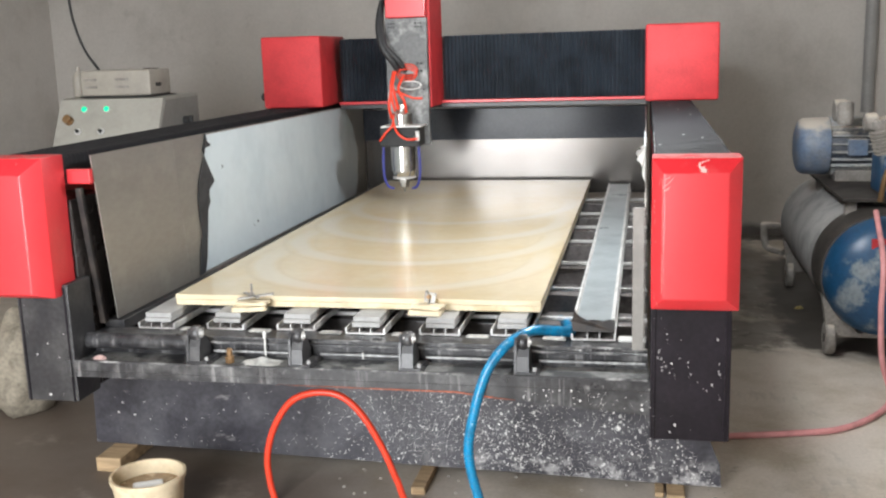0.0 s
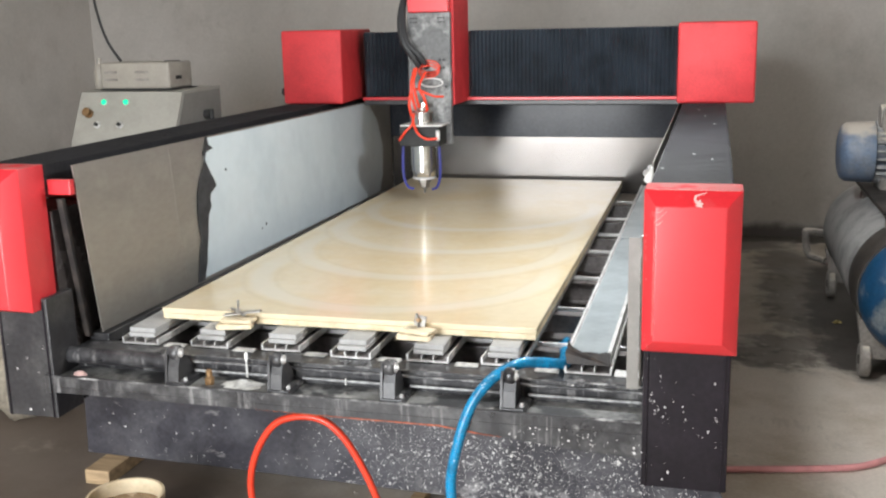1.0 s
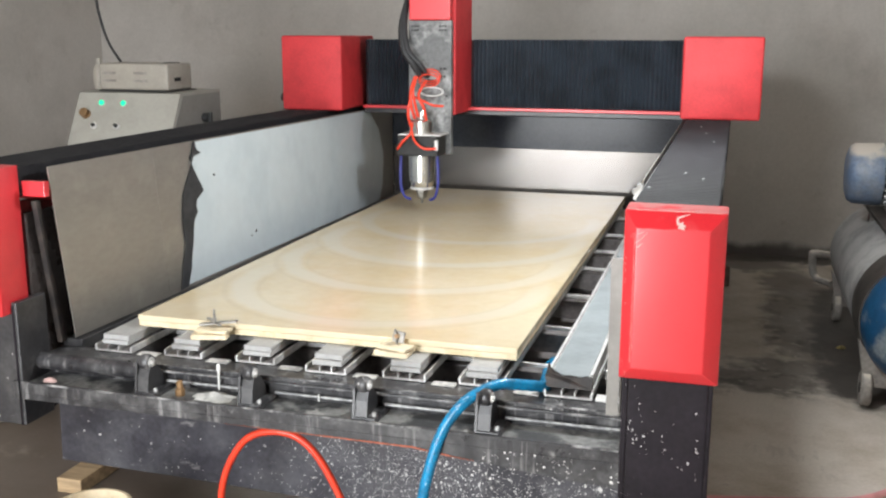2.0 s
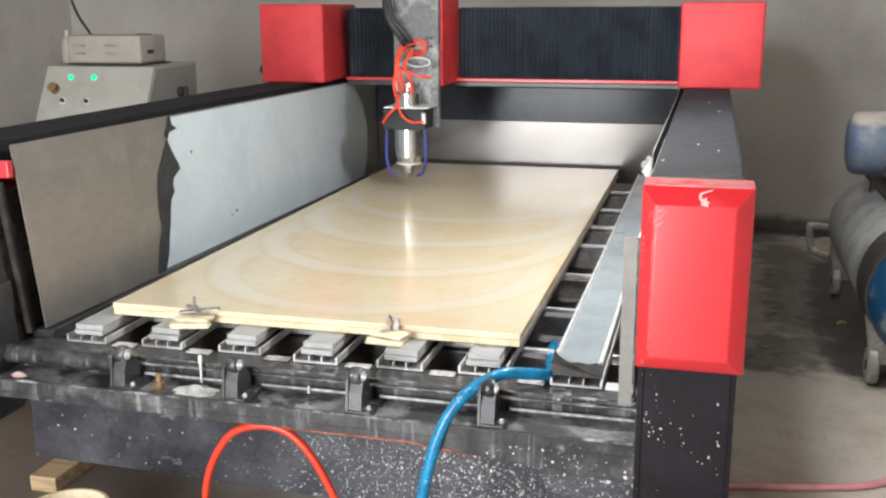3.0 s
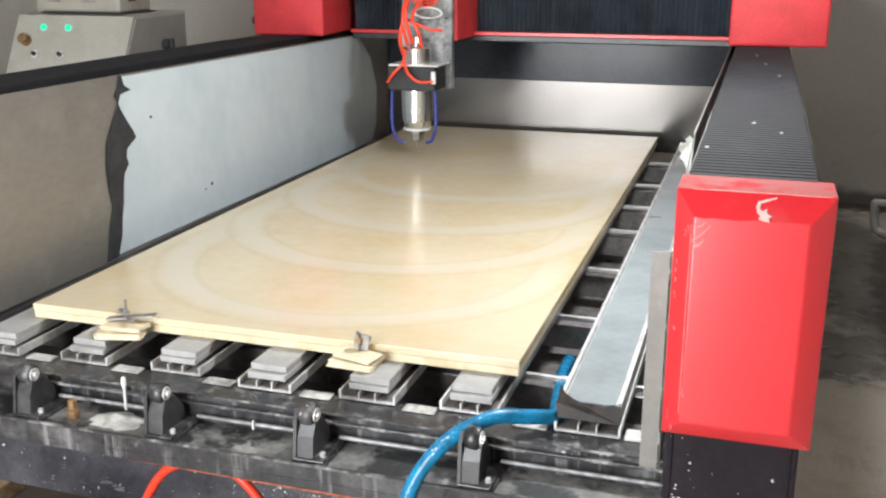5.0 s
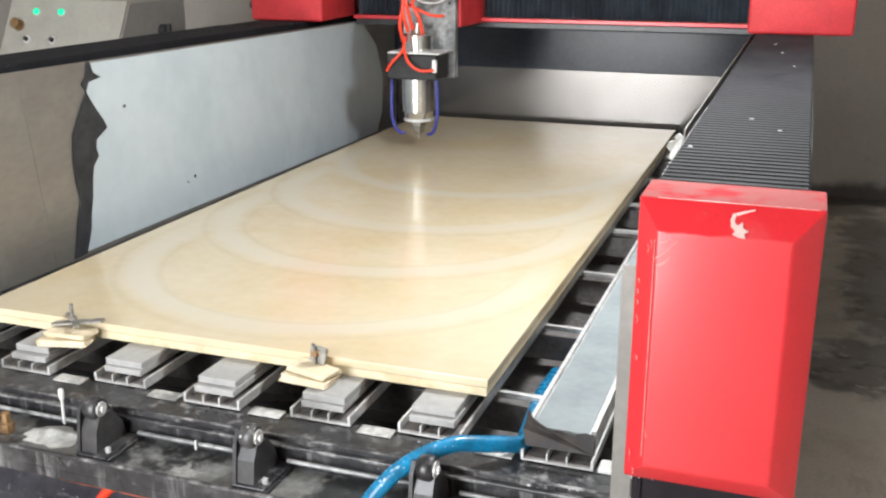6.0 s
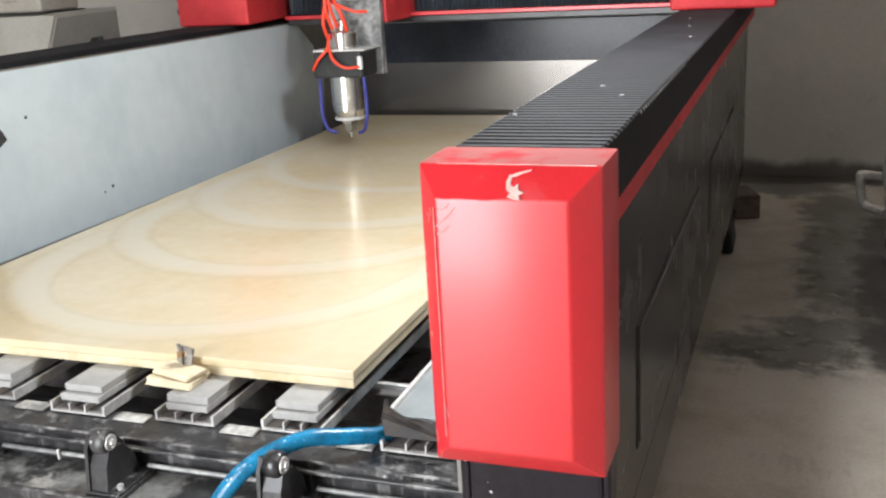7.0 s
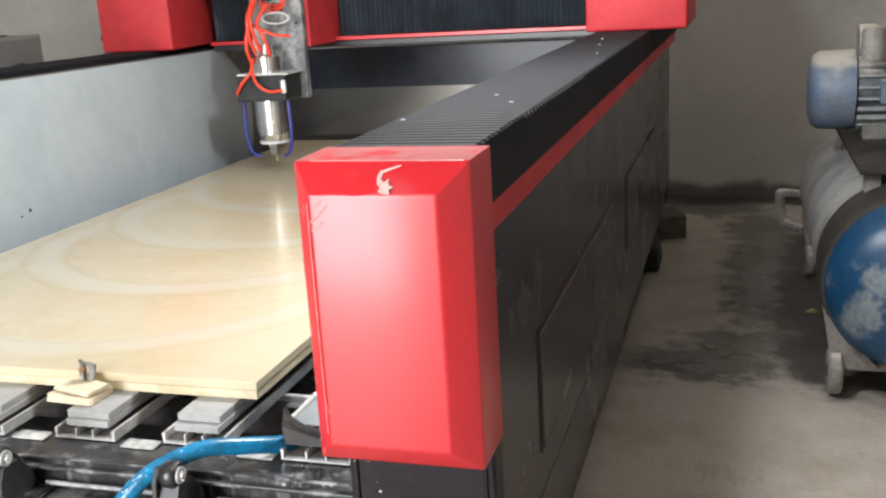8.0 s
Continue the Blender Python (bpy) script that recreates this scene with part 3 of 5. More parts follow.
def groove_rect(parent, x, y0, y1, z0, z1, w, side):
    """Raised lid of a side opening, with an open joint round it."""
    part("access_lid", bm_box(min(x, x + side * 0.006), max(x, x + side * 0.006), y0, y1, z0, z1, 0.003), M["side"], parent)
    for a in ((y0 - w - 0.004, y1 + w + 0.004, z1 + 0.003, z1 + 0.003 + w), (y0 - w - 0.004, y1 + w + 0.004, z0 - w - 0.003, z0 - 0.003), (y0 - w - 0.004, y0 - 0.004, z0 - 0.003, z1 + 0.003), (y1 + 0.004, y1 + w + 0.004, z0 - 0.003, z1 + 0.003)):
        part("lid_joint", bm_box(min(x, x + side * 0.0025), max(x, x + side * 0.0025), *a), M["rubber"], parent)


RAILZ = 1.213
column_boxes = []
for sx, xo, xi, y0 in ((1, 1.168, 1.004, 0.039), (-1, -1.072, -0.882, 0.157)):
    lo, hi = min(xo, xi), max(xo, xi)
    body = part("side_beam", bm_box(lo, hi, y0 + 0.02, 4.25, 0.40, 1.064, 0.006), M["side"], machine, "dark painted side beam with bolted lids")
    part("side_skirt", bm_box(lo, hi, 0.56, 4.25, 0.24, 0.3995, 0.004), M["side"], machine)
    part("side_plinth", bm_box(lo + 0.06, hi - 0.06, y0 + 0.60, 4.2, 0.0, 0.2395), M["side"], machine)
    if sx > 0:
        for a, b in ((0.60, 1.75), (2.15, 3.25)):
            groove_rect(body, xo, a, b, 0.50, 0.745, 0.006, 1)
    part("red_trim", bm_box(lo + (0 if sx > 0 else -0.030), hi + (0.030 if sx > 0 else 0), y0 + (0.01 if sx > 0 else 0.25), 4.25, 1.065, 1.1185, 0.003), M["red_dull"], machine, "dusty red strip along the rail")
    part("rail_bellows", pleats_y(lo - (0.0 if sx > 0 else 0.042), hi + (0.042 if sx > 0 else 0.0), y0 + 0.002, 2.30, RAILZ, 0.0035, 0.026, 0.094), M["bellows"], machine, "black pleated rail bellows")
    part("rail_bellows", pleats_y(lo - (0.0 if sx > 0 else 0.042), hi + (0.042 if sx > 0 else 0.0), 2.302, 4.24, RAILZ - 0.002, 0.004, 0.020, 0.092), M["bellows"], machine)
    # front end box of the rail
    lo2, hi2 = (0.997, 1.220) if sx > 0 else (-1.050, -0.862)
    yf = 0.018 if sx > 0 else 0.075
    z0 = 0.386 if sx > 0 else 0.40
    col = part("rail_end_box", bm_box(lo2, hi2, yf, yf + (0.05 if sx > 0 else 0.14), z0, 0.80, 0.004), M["column"] if sx > 0 else M["black"], machine, "black end box spattered with white specks")
    column_boxes.append((col, lo2, hi2, yf, z0))
    for xx in (lo2 + 0.012, hi2 - 0.014):
        part("edge_bead", bm_box(xx - 0.003, xx + 0.003, yf - 0.004, yf + 0.002, z0, 0.79, 0.0015, 1), M["column"], col)

part("red_bracket", bm_box(-0.884, -0.800, 0.172, 0.196, 1.118, 1.166, 0.003), M["red"], machine, "red bracket beside the sheet")
for a, b, w in (((1.020, 1.126), (1.049, 1.153), 0.0035), ((1.024, 1.118), (1.040, 1.129), 0.005), ((1.027, 1.150), (1.041, 1.157), 0.003), ((1.022, 0.885), (1.026, 0.868), 0.004)):
    curl_scrap([(a[0] + 0.003, -0.1002, a[1] + 0.012), ((a[0] + b[0]) / 2 + 0.003, -0.1006, (a[1] + b[1]) / 2 + 0.010), (b[0] + 0.003, -0.1002, b[1] + 0.012)], w, 0.0007, "paint_chip", cover_r, M["scratch"])
part("edge_scratch", bm_box(1.0228, 1.0240, -0.1005, -0.0995, 0.85, 1.165), M["scratch"], cover_r)
part("edge_scratch", bm_box(1.02, 1.222, -0.0684, -0.0670, 1.2126, 1.2138), M["scratch"], cover_r)
bm = bmesh.new()
for k in range(24):
    y = 0.36 + k * 0.0265
    bm_box(1.2065, 1.2110, y - 0.002, y + 0.002, RAILZ - 0.008, RAILZ - 0.003, bm=bm)
tagged(part("worn_edge", bm, M["pvc"], machine, "row of worn pale pleat corners"), kind="stuff")
bm = bmesh.new()
for k in range(26):
    y = 0.09 + k * 0.0265
    bm_box(1.0035, 1.0075, y - 0.003, y + 0.003, RAILZ - 0.007, RAILZ - 0.002, bm=bm)
tagged(part("worn_edge", bm, M["pvc"], machine, "row of worn pale pleat corners"), kind="stuff")

# bits of stone dust lying on the bellows
for x, y in ((1.10, 0.62), (1.155, 0.50), (1.02, 0.30), (1.12, 1.9), (1.16, 1.55), (1.09, 2.2)):
    part("dust_flake", bm_lathe([(0.005, RAILZ - 0.001), (0.0035, RAILZ + 0.0015), (0.0, RAILZ + 0.002)], Matrix.Translation((x, y, 0)), 5), M["pvc"], machine)

# ---- gantry ----
GY = 2.60
for x0, x1, lean in ((-1.137, -0.790, 0.095), (0.974, 1.346, 0.0)):
    bm = bm_box(x0, x1, GY, 3.28, 1.212, 1.606, 0.012, 3)
    for v in bm.verts:
        v.co.x -= lean * (v.co.y - GY) if v.co.x > -0.9 else 0.0
    part("gantry_cover", bm, M["red_dull"], machine, "red painted gantry end cover", smooth=35)
part("gantry_beam", bm_box(-0.80, 1.0, 2.995, 3.25, 1.222, 1.58, 0.004), M["black"], machine)
part("gantry_bellows", pleats_x(-0.79, -0.42, 2.965, 1.226, 1.588, 0.012, 0.022), M["bellows_gantry"], machine, "black pleated gantry bellows")
part("gantry_bellows", pleats_x(-0.17, 0.992, 2.965, 1.226, 1.588, 0.012, 0.022), M["bellows_gantry"], machine, "black pleated gantry bellows")
part("gantry_trim", bm_box(-0.80, 1.0, 2.945, 2.998, 1.206, 1.2215, 0.002), M["red"], machine, "thin red strip below the bellows")
part("gantry_rail", bm_box(-0.80, 1.0, 2.97, 3.24, 1.178, 1.204, 0.003), M["black"], machine)
part("limit_switch", bm_cyl(0.022, 0.05, pose(-1.118, 2.66, 1.275, 0, -90), 14, bevel=0.005), M["rubber"], machine, smooth=40)

# rear end of the machine bed
part("rear_beam", bm_box(-0.86, 0.990, 3.50, 3.68, 0.935, 1.138, 0.006), M["rear_beam"], machine, "dark rear cross beam with scraped paint")
part("rear_splash_sheet", bm_box(-0.80, 0.985, 3.484, 3.490, 0.60, 0.942, 0.001, 1), M["rear_steel"], machine, "brushed steel splash sheet")

# ---- spindle carriage ----
car = part("carriage_cover", bm_box(-0.408, -0.180, 2.665, 3.0, 1.20, 2.05, 0.006), M["red_dull"], machine, "tall red carriage cover")
part("carriage_top", bm_box(-0.412, -0.192, 2.60, 2.662, 1.685, 2.05, 0.006), M["red"], machine, "red carriage front cover")
plate = part("mounting_plate", bm_box(-0.422, -0.190, 2.622, 2.660, 0.995, 1.684, 0.004), M["zplate"], machine, "grey mounting plate smeared with stone dust")
for x in (-0.40, -0.385, -0.37, -0.25, -0.235, -0.22):
    for z in (1.655, 1.635):
        part("screw", bm_cyl(0.0045, 0.006, pose(x, 2.6215, z, 90), 10), M["rubber"], plate)
for x, z in ((-0.245, 1.44), (-0.225, 1.44), (-0.245, 1.40), (-0.225, 1.40), (-0.215, 1.30), (-0.40, 1.30)):
    part("screw", bm_cyl(0.006, 0.006, pose(x, 2.6215, z, 90), 10), M["rubber"], plate)
SX, SY = -0.325, 2.545
spin = part("spindle", bm_lathe([(0.028, 0.822), (0.050, 0.825), (0.058, 0.835), (0.061, 0.858), (0.066, 0.862), (0.066, 0.888), (0.069, 0.890), (0.069, 1.000)], Matrix.Translation((SX, SY, 0)), 48), M["chrome"], machine, "bright turned steel spindle motor", smooth=40)
part("spindle_cap", bm_lathe([(0.056, 1.105), (0.060, 1.108), (0.060, 1.175), (0.054, 1.182), (0.030, 1.185), (0.022, 1.225), (0.014, 1.230)], Matrix.Translation((SX, SY, 0)), 40), M["chrome"], spin, smooth=40)
part("collet_nut", bm_lathe([(0.012, 0.766), (0.018, 0.769), (0.026, 0.776), (0.028, 0.798), (0.034, 0.802), (0.034, 0.824)], Matrix.Translation((SX, SY, 0)), 6), M["nut"], spin, "dark collet nut")
part("cutter", bm_lathe([(0.0, 0.742), (0.006, 0.745), (0.006, 0.772)], Matrix.Translation((SX, SY, 0)), 12), M["nut"], spin)
part("clamp_block", bm_box(SX - 0.108, SX + 0.108, SY - 0.085, 2.62, 1.0, 1.105, 0.008), M["rubber"], machine, "black spindle clamp block")
part("clamp_plate", bm_box(SX - 0.10, SX + 0.125, SY - 0.09, 2.62, 1.106, 1.112, 0.001, 1), M["alu"], machine)
part("coolant_ring", bm_tube([(SX + 0.058 * math.cos(a), SY + 0.058 * math.sin(a), 0.826) for a in [k * math.pi / 8 for k in range(17)]], 0.006, 8, 4), M["alu"], spin, smooth=60)
for s in (-1, 1):
    part("coolant_tube", bm_tube([(SX + s * 0.098, SY - 0.05, 1.0), (SX + s * 0.102, SY - 0.05, 0.90), (SX + s * 0.098, SY - 0.05, 0.83), (SX + s * 0.080, SY - 0.045, 0.782), (SX + s * 0.052, SY - 0.03, 0.768)], 0.0072, 10), M["violet_hose"], spin, "dark blue coolant tube", smooth=60)
part("fitting", bm_cyl(0.011, 0.05, pose(SX + 0.103, SY - 0.088, 1.035), 12), M["alu"], spin)
for k, pts in enumerate((
        [(SX - 0.012, SY - 0.03, 1.20), (SX - 0.02, SY - 0.06, 1.27), (SX - 0.03, SY - 0.06, 1.34), (SX - 0.025, SY - 0.01, 1.40)],
        [(SX - 0.028, SY - 0.04, 1.19), (SX - 0.036, SY - 0.07, 1.26), (SX - 0.04, SY - 0.06, 1.33), (SX - 0.035, SY - 0.01, 1.40)],
        [(SX - 0.045, SY - 0.05, 1.15), (SX - 0.052, SY - 0.07, 1.22), (SX - 0.04, SY - 0.06, 1.30), (SX - 0.03, SY - 0.01, 1.385)],
        [(SX + 0.035, SY - 0.04, 1.185), (SX + 0.03, SY - 0.07, 1.25), (SX + 0.0, SY - 0.06, 1.31), (SX + 0.02, SY, 1.38)],
        [(SX - 0.035, SY - 0.03, 1.30), (SX + 0.02, SY - 0.07, 1.285), (SX + 0.08, SY - 0.06, 1.26), (SX + 0.12, SY - 0.02, 1.255)],
        [(SX - 0.105, SY - 0.09, 1.035), (SX - 0.07, SY - 0.11, 1.075), (SX - 0.03, SY - 0.10, 1.12), (SX - 0.03, SY - 0.07, 1.17)],
        [(SX + 0.105, SY - 0.095, 1.045), (SX + 0.05, SY - 0.12, 1.045), (SX - 0.0, SY - 0.12, 1.08), (SX - 0.03, SY - 0.09, 1.14)])):
    part("air_tube", bm_tube(pts, 0.0075 if k < 4 else 0.006, 10), M["red_hose"], spin, "thin red plastic tube", smooth=60)
# coiled red and clear wires above the spindle
part("wire_coil", bm_tube([(SX + 0.03 + 0.055 * math.cos(a), SY + 0.02 + 0.012 * a / 6, 1.375 + 0.034 * math.sin(a) + 0.002 * a) for a in [k * 0.5 for k in range(38)]], 0.0036, 8, 3), M["red_hose"], spin, "coiled red wire", smooth=60)
part("wire_coil", bm_tube([(SX + 0.05 + 0.06 * math.cos(a), SY + 0.0 + 0.01 * a / 6, 1.325 + 0.022 * math.sin(a)) for a in [k * 0.5 for k in range(26)]], 0.003, 8, 3), M["alu"], spin, "coiled pale wire", smooth=60)
for dx in (0.0, 0.018, 0.034):
    part("terminal", bm_box(SX + 0.01 + dx, SX + 0.02 + dx, 2.600, 2.6225, 1.35, 1.385, 0.002), M["rubber"], plate)
for dx, r in ((0.0, 0.018), (0.035, 0.015)):
    part("cable_loop", bm_tube([(SX - 0.02 + dx, 2.60, 1.40), (SX - 0.05 + dx, 2.56, 1.46), (SX - 0.10 + dx * 0.6, 2.55, 1.54), (SX - 0.125 + dx * 0.4, 2.60, 1.66), (SX - 0.12, 2.68, 1.78), (SX - 0.11, 2.76, 1.90)], r, 12), M["cable"], machine, "thick black spindle cable", smooth=60)

# ---- the bed ----
part("bed_tray", bm_box(-0.88, 0.99, 0.30, 3.5, 0.44, 0.46), M["tray"], machine)
for y in (0.55, 0.97, 1.43, 1.92, 2.30, 2.71, 3.22):
    part("cross_bar", bm_box(-0.88, 0.99, y - 0.006, y + 0.006, 0.588, 0.602, 0.002), M["alu"], machine, "dull aluminium cross bar")
    part("cross_beam", bm_box(-0.88, 0.99, y + 0.0072, y + 0.06, 0.50, 0.570, 0.003), M["tray"], machine)
bx = -0.662
for k in range(7):
    x = bx + k * 0.2475 - (0.014 if k == 5 else 0.0)
    w = 0.062 if k < 6 else 0.064
    e = w + 0.005
    prof = [(-e, 0.0), (e, 0.0), (e, 0.021), (e - 0.005, 0.021), (e - 0.005, 0.004), (0.0205, 0.004), (0.0205, 0.0203), (0.0175, 0.0203), (0.0175, 0.004), (-0.0175, 0.004), (-0.0175, 0.0203), (-0.0205, 0.0203), (-0.0205, 0.004), (-e + 0.005, 0.004), (-e + 0.005, 0.021), (-e, 0.021)]
    yb = 0.268 + 0.012 * ((k * 7) % 3)
    bar = part("slotted_bar", bm_prism([(x + u, 0.603 + v) for u, v in prof], "y", yb, 3.46), M["alu"], machine, "aluminium slotted table bar")
    # darker strips paint the shade inside the pale slots
    for a, b in ((-e + 0.0055, -0.021), (-0.017, 0.017), (0.021, e - 0.0055)):
        part("slot_shade", bm_box(x + a, x + b, yb + 0.006, 3.45, 0.6072, 0.6090), M["tray"], bar, "dark strip painting the shade in the slot")
    if k < 6:
        part("strip", bm_box(x - 0.048, x + 0.048, yb + 0.012, 3.44, 0.6235, 0.6380, 0.0015, 1), M["pvc"], bar, "grey plastic strip")
        part("strip", bm_box(x - 0.047, x + 0.048 - 0.003 * (k % 2), yb + 0.018 + 0.010 * (k % 2), 3.44, 0.6382, 0.6540, 0.0015, 1), M["pvc"], bar, "grey plastic strip")
    else:
        bm = bm_prism([(x - 0.066, 0.6255), (x + 0.066, 0.6255), (x + 0.066, 0.668), (x + 0.058, 0.668), (x + 0.056, 0.660), (x - 0.056, 0.660), (x - 0.058, 0.668), (x - 0.066, 0.668)], "y", 0.30, 3.42)
        part("channel_liner", bm_prism([(x - 0.053, 0.655), (x + 0.053, 0.655), (x + 0.053, 0.664), (x - 0.053, 0.664)], "y", 0.294, 3.41), M["pvc_long"], bar, "wet grey strip in the channel")
        part("channel", bm, M["alu"], bar, "pale metal channel")
        bm = bm_prism([(x - 0.064, 0.628), (x + 0.066, 0.628), (x + 0.066, 0.664), (x + 0.050, 0.668), (x + 0.030, 0.661), (x + 0.004, 0.667), (x - 0.018, 0.663), (x - 0.040, 0.674), (x - 0.052, 0.684), (x - 0.060, 0.699), (x - 0.064, 0.676), (x - 0.070, 0.660)], "y", 0.284, 0.2925)
        for v in bm.verts:
            v.co.y += random.uniform(-0.006, 0.001)
        part("end_foam", bm, M["brown"], bar, "torn black foam at the end")

# front beam with rib lines, and the shelf before it
fb = part("front_beam", bm_box(-0.872, 0.992, 0.205, 0.30, 0.44, 0.600, 0.004), M["dusty_black"], machine, "black front beam dusted with stone powder")
part("beam_rib", bm_box(-0.87, 0.99, 0.192, 0.2055, 0.580, 0.587, 0.002), M["worn_edge"], fb)
part("worn_corner", bm_box(-0.87, 0.99, 0.2035, 0.2085, 0.5965, 0.6012, 0.001, 1), M["worn_edge"], fb)
for a, b in ((-0.42, -0.12), (-0.05, 0.24), (0.30, 0.60), (0.66, 0.985)):
    part("water_rod", bm_cyl(0.0048, b - a, pose(a, 0.190, 0.556, 0, 90), 12), M["rod"], fb, "thin steel rod", smooth=50)
part("roller", bm_cyl(0.027, 0.42, pose(-0.872, 0.170, 0.588, 0, 90), 24, bevel=0.003), M["dusty_black"], machine, "dusty black roller", smooth=40)
sh = part("front_shelf", bm_prism([(0.206, 0.534), (0.206, 0.522), (0.095, 0.522), (0.095, 0.510), (0.072, 0.510), (0.072, 0.541), (0.075, 0.545), (0.079, 0.545), (0.082, 0.534)], "x", -0.872, 0.996), M["dusty_black"], machine, "black folded shelf with dried stone slurry")
part("shelf_floor", bm_box(-0.871, 0.992, 0.083, 0.204, 0.5345, 0.5365), M["tray_dust"], sh, "shelf floor caked with grey slurry")
part("shelf_skirt", bm_prism([(-0.871, 0.509), (0.995, 0.509), (0.995, 0.438), (0.84, 0.446), (0.68, 0.461), (0.54, 0.475), (0.42, 0.489), (0.10, 0.489), (-0.871, 0.490)], "y", 0.0725, 0.0765), M["dusty_black"], sh, "bent black skirt with dried drips")
part("rusty_hem", bm_prism([(-0.16, 0.4885), (0.10, 0.4885), (0.42, 0.4885), (0.54, 0.4745), (0.60, 0.468), (0.54, 0.4705), (0.42, 0.4845), (0.10, 0.4862)], "y", 0.0715, 0.0775), M["rust"], sh, "orange rust along the hem")
part("worn_lip", bm_box(-0.87, 0.99, 0.0705, 0.0795, 0.5415, 0.5470, 0.0012, 1), M["worn_edge"], sh, "front lip worn to bare metal")
part("shelf_end", bm_box(-0.893, -0.873, 0.066, 0.22, 0.488, 0.549, 0.003), M["black"], machine)
part("white_pad", bm_box(0.90, 0.985, 0.27, 0.31, 0.600, 0.609, 0.002), M["white_plastic"], machine)
# ledge pads between the bars
for k in range(6):
    x = bx + 0.125 + k * 0.2475
    part("ledge_pad", bm_box(x - 0.036, x + 0.038, 0.262, 0.296, 0.6013, 0.6055, 0.0015, 1), M["pad"], machine)

for x in (-0.442, -0.095, 0.264, 0.623):
    wh = part("guide_wheel", bm_lathe([(0.006, -0.020), (0.018, -0.020), (0.024, -0.012), (0.0245, 0.006), (0.021, 0.012), (0.006, 0.012)], pose(x, 0.122, 0.637, 0, 90), 28), M["dusty_black"], machine, "small black guide wheel with a steel hub", smooth=40)
    part("hub", bm_lathe([(0.0, 0.0125), (0.0150, 0.0125), (0.0150, 0.016), (0.0115, 0.0165), (0.0105, 0.0135), (0.007, 0.0138), (0.0065, 0.021), (0.0, 0.022)], pose(x, 0.122, 0.637, 0, 90), 24), M["alu"], wh, "steel hub", smooth=40)
    br = part("wheel_bracket", bm_prism([(0.086, 0.5365), (0.196, 0.5365), (0.196, 0.60), (0.150, 0.650), (0.112, 0.652), (0.098, 0.630), (0.092, 0.58)], "x", x - 0.028, x - 0.0205), M["black"], machine, "black bracket plate")
    part("bracket_block", bm_prism([(0.090, 0.5366), (0.194, 0.5366), (0.180, 0.585), (0.150, 0.622), (0.112, 0.624), (0.098, 0.596)], "x", x - 0.0203, x + 0.016), M["black"], br)
    part("bracket_base", bm_box(x - 0.030, x + 0.042, 0.085, 0.195, 0.5366, 0.550, 0.003), M["dusty_black"], br)
    part("bolt", bm_cyl(0.006, 0.010, pose(x + 0.032, 0.108, 0.5498), 6), M["alu"], br)
    part("rim_strip", bm_box(x + 0.043, x + 0.047, 0.085, 0.195, 0.5366, 0.546, 0.001, 1), M["dusty_black"], br)
part("brass_nut", bm_lathe([(0.013, 0.5366), (0.015, 0.538), (0.015, 0.558), (0.010, 0.560), (0.010, 0.582), (0.006, 0.585)], Matrix.Translation((-0.339, 0.130, 0)), 8), M["brass"], machine, "brass hose nut")
random.seed(21)
bm = bm_lathe([(0.062, 0.5366), (0.048, 0.5385), (0.026, 0.5425), (0.014, 0.549), (0.006, 0.553)], None, 22)
for v in bm.verts:
    g = 0.82 + 0.36 * random.random()
    v.co = Vector((-0.235 + v.co.x * 1.1 * g, 0.146 + v.co.y * 0.7 * g, v.co.z + (0.002 * random.random() if v.co.z > 0.537 else 0.0)))
part("dried_slurry", bm, M["pad"], machine, "small heap of grey slurry", smooth=60)
part("drip_valve", bm_lathe([(0.003, 0.545), (0.0035, 0.56), (0.003, 0.60), (0.006, 0.608), (0.006, 0.624), (0.003, 0.628)], Matrix.Translation((-0.238, 0.188, 0)), 12), M["white_plastic"], machine, "small white valve", smooth=50)
part("slurry_lump", bm_lathe([(0.020, 0.5366), (0.016, 0.543), (0.006, 0.549)], Matrix.Translation((-0.80, 0.125, 0)) @ Matrix.Diagonal((1.3, 0.7, 1, 1)), 9), M["scuff"], machine)
part("rod_clip", bm_box(0.092, 0.097, 0.180, 0.186, 0.546, 0.568, 0.001, 1), M["white_plastic"], machine)
apron = part("front_apron", bm_prism([(-1.092, 0.066), (-1.085, 0.30), (-1.06, 0.47), (0.99, 0.47), (1.00, 0.40), (1.16, 0.30), (1.195, 0.20), (1.235, 0.10), (1.243, 0.018), (1.10, 0.02), (0.2, 0.04), (-0.6, 0.060)], "y", 0.520, 0.526), M["black_specked"], machine, "hanging black apron sheet thick with white splashes")


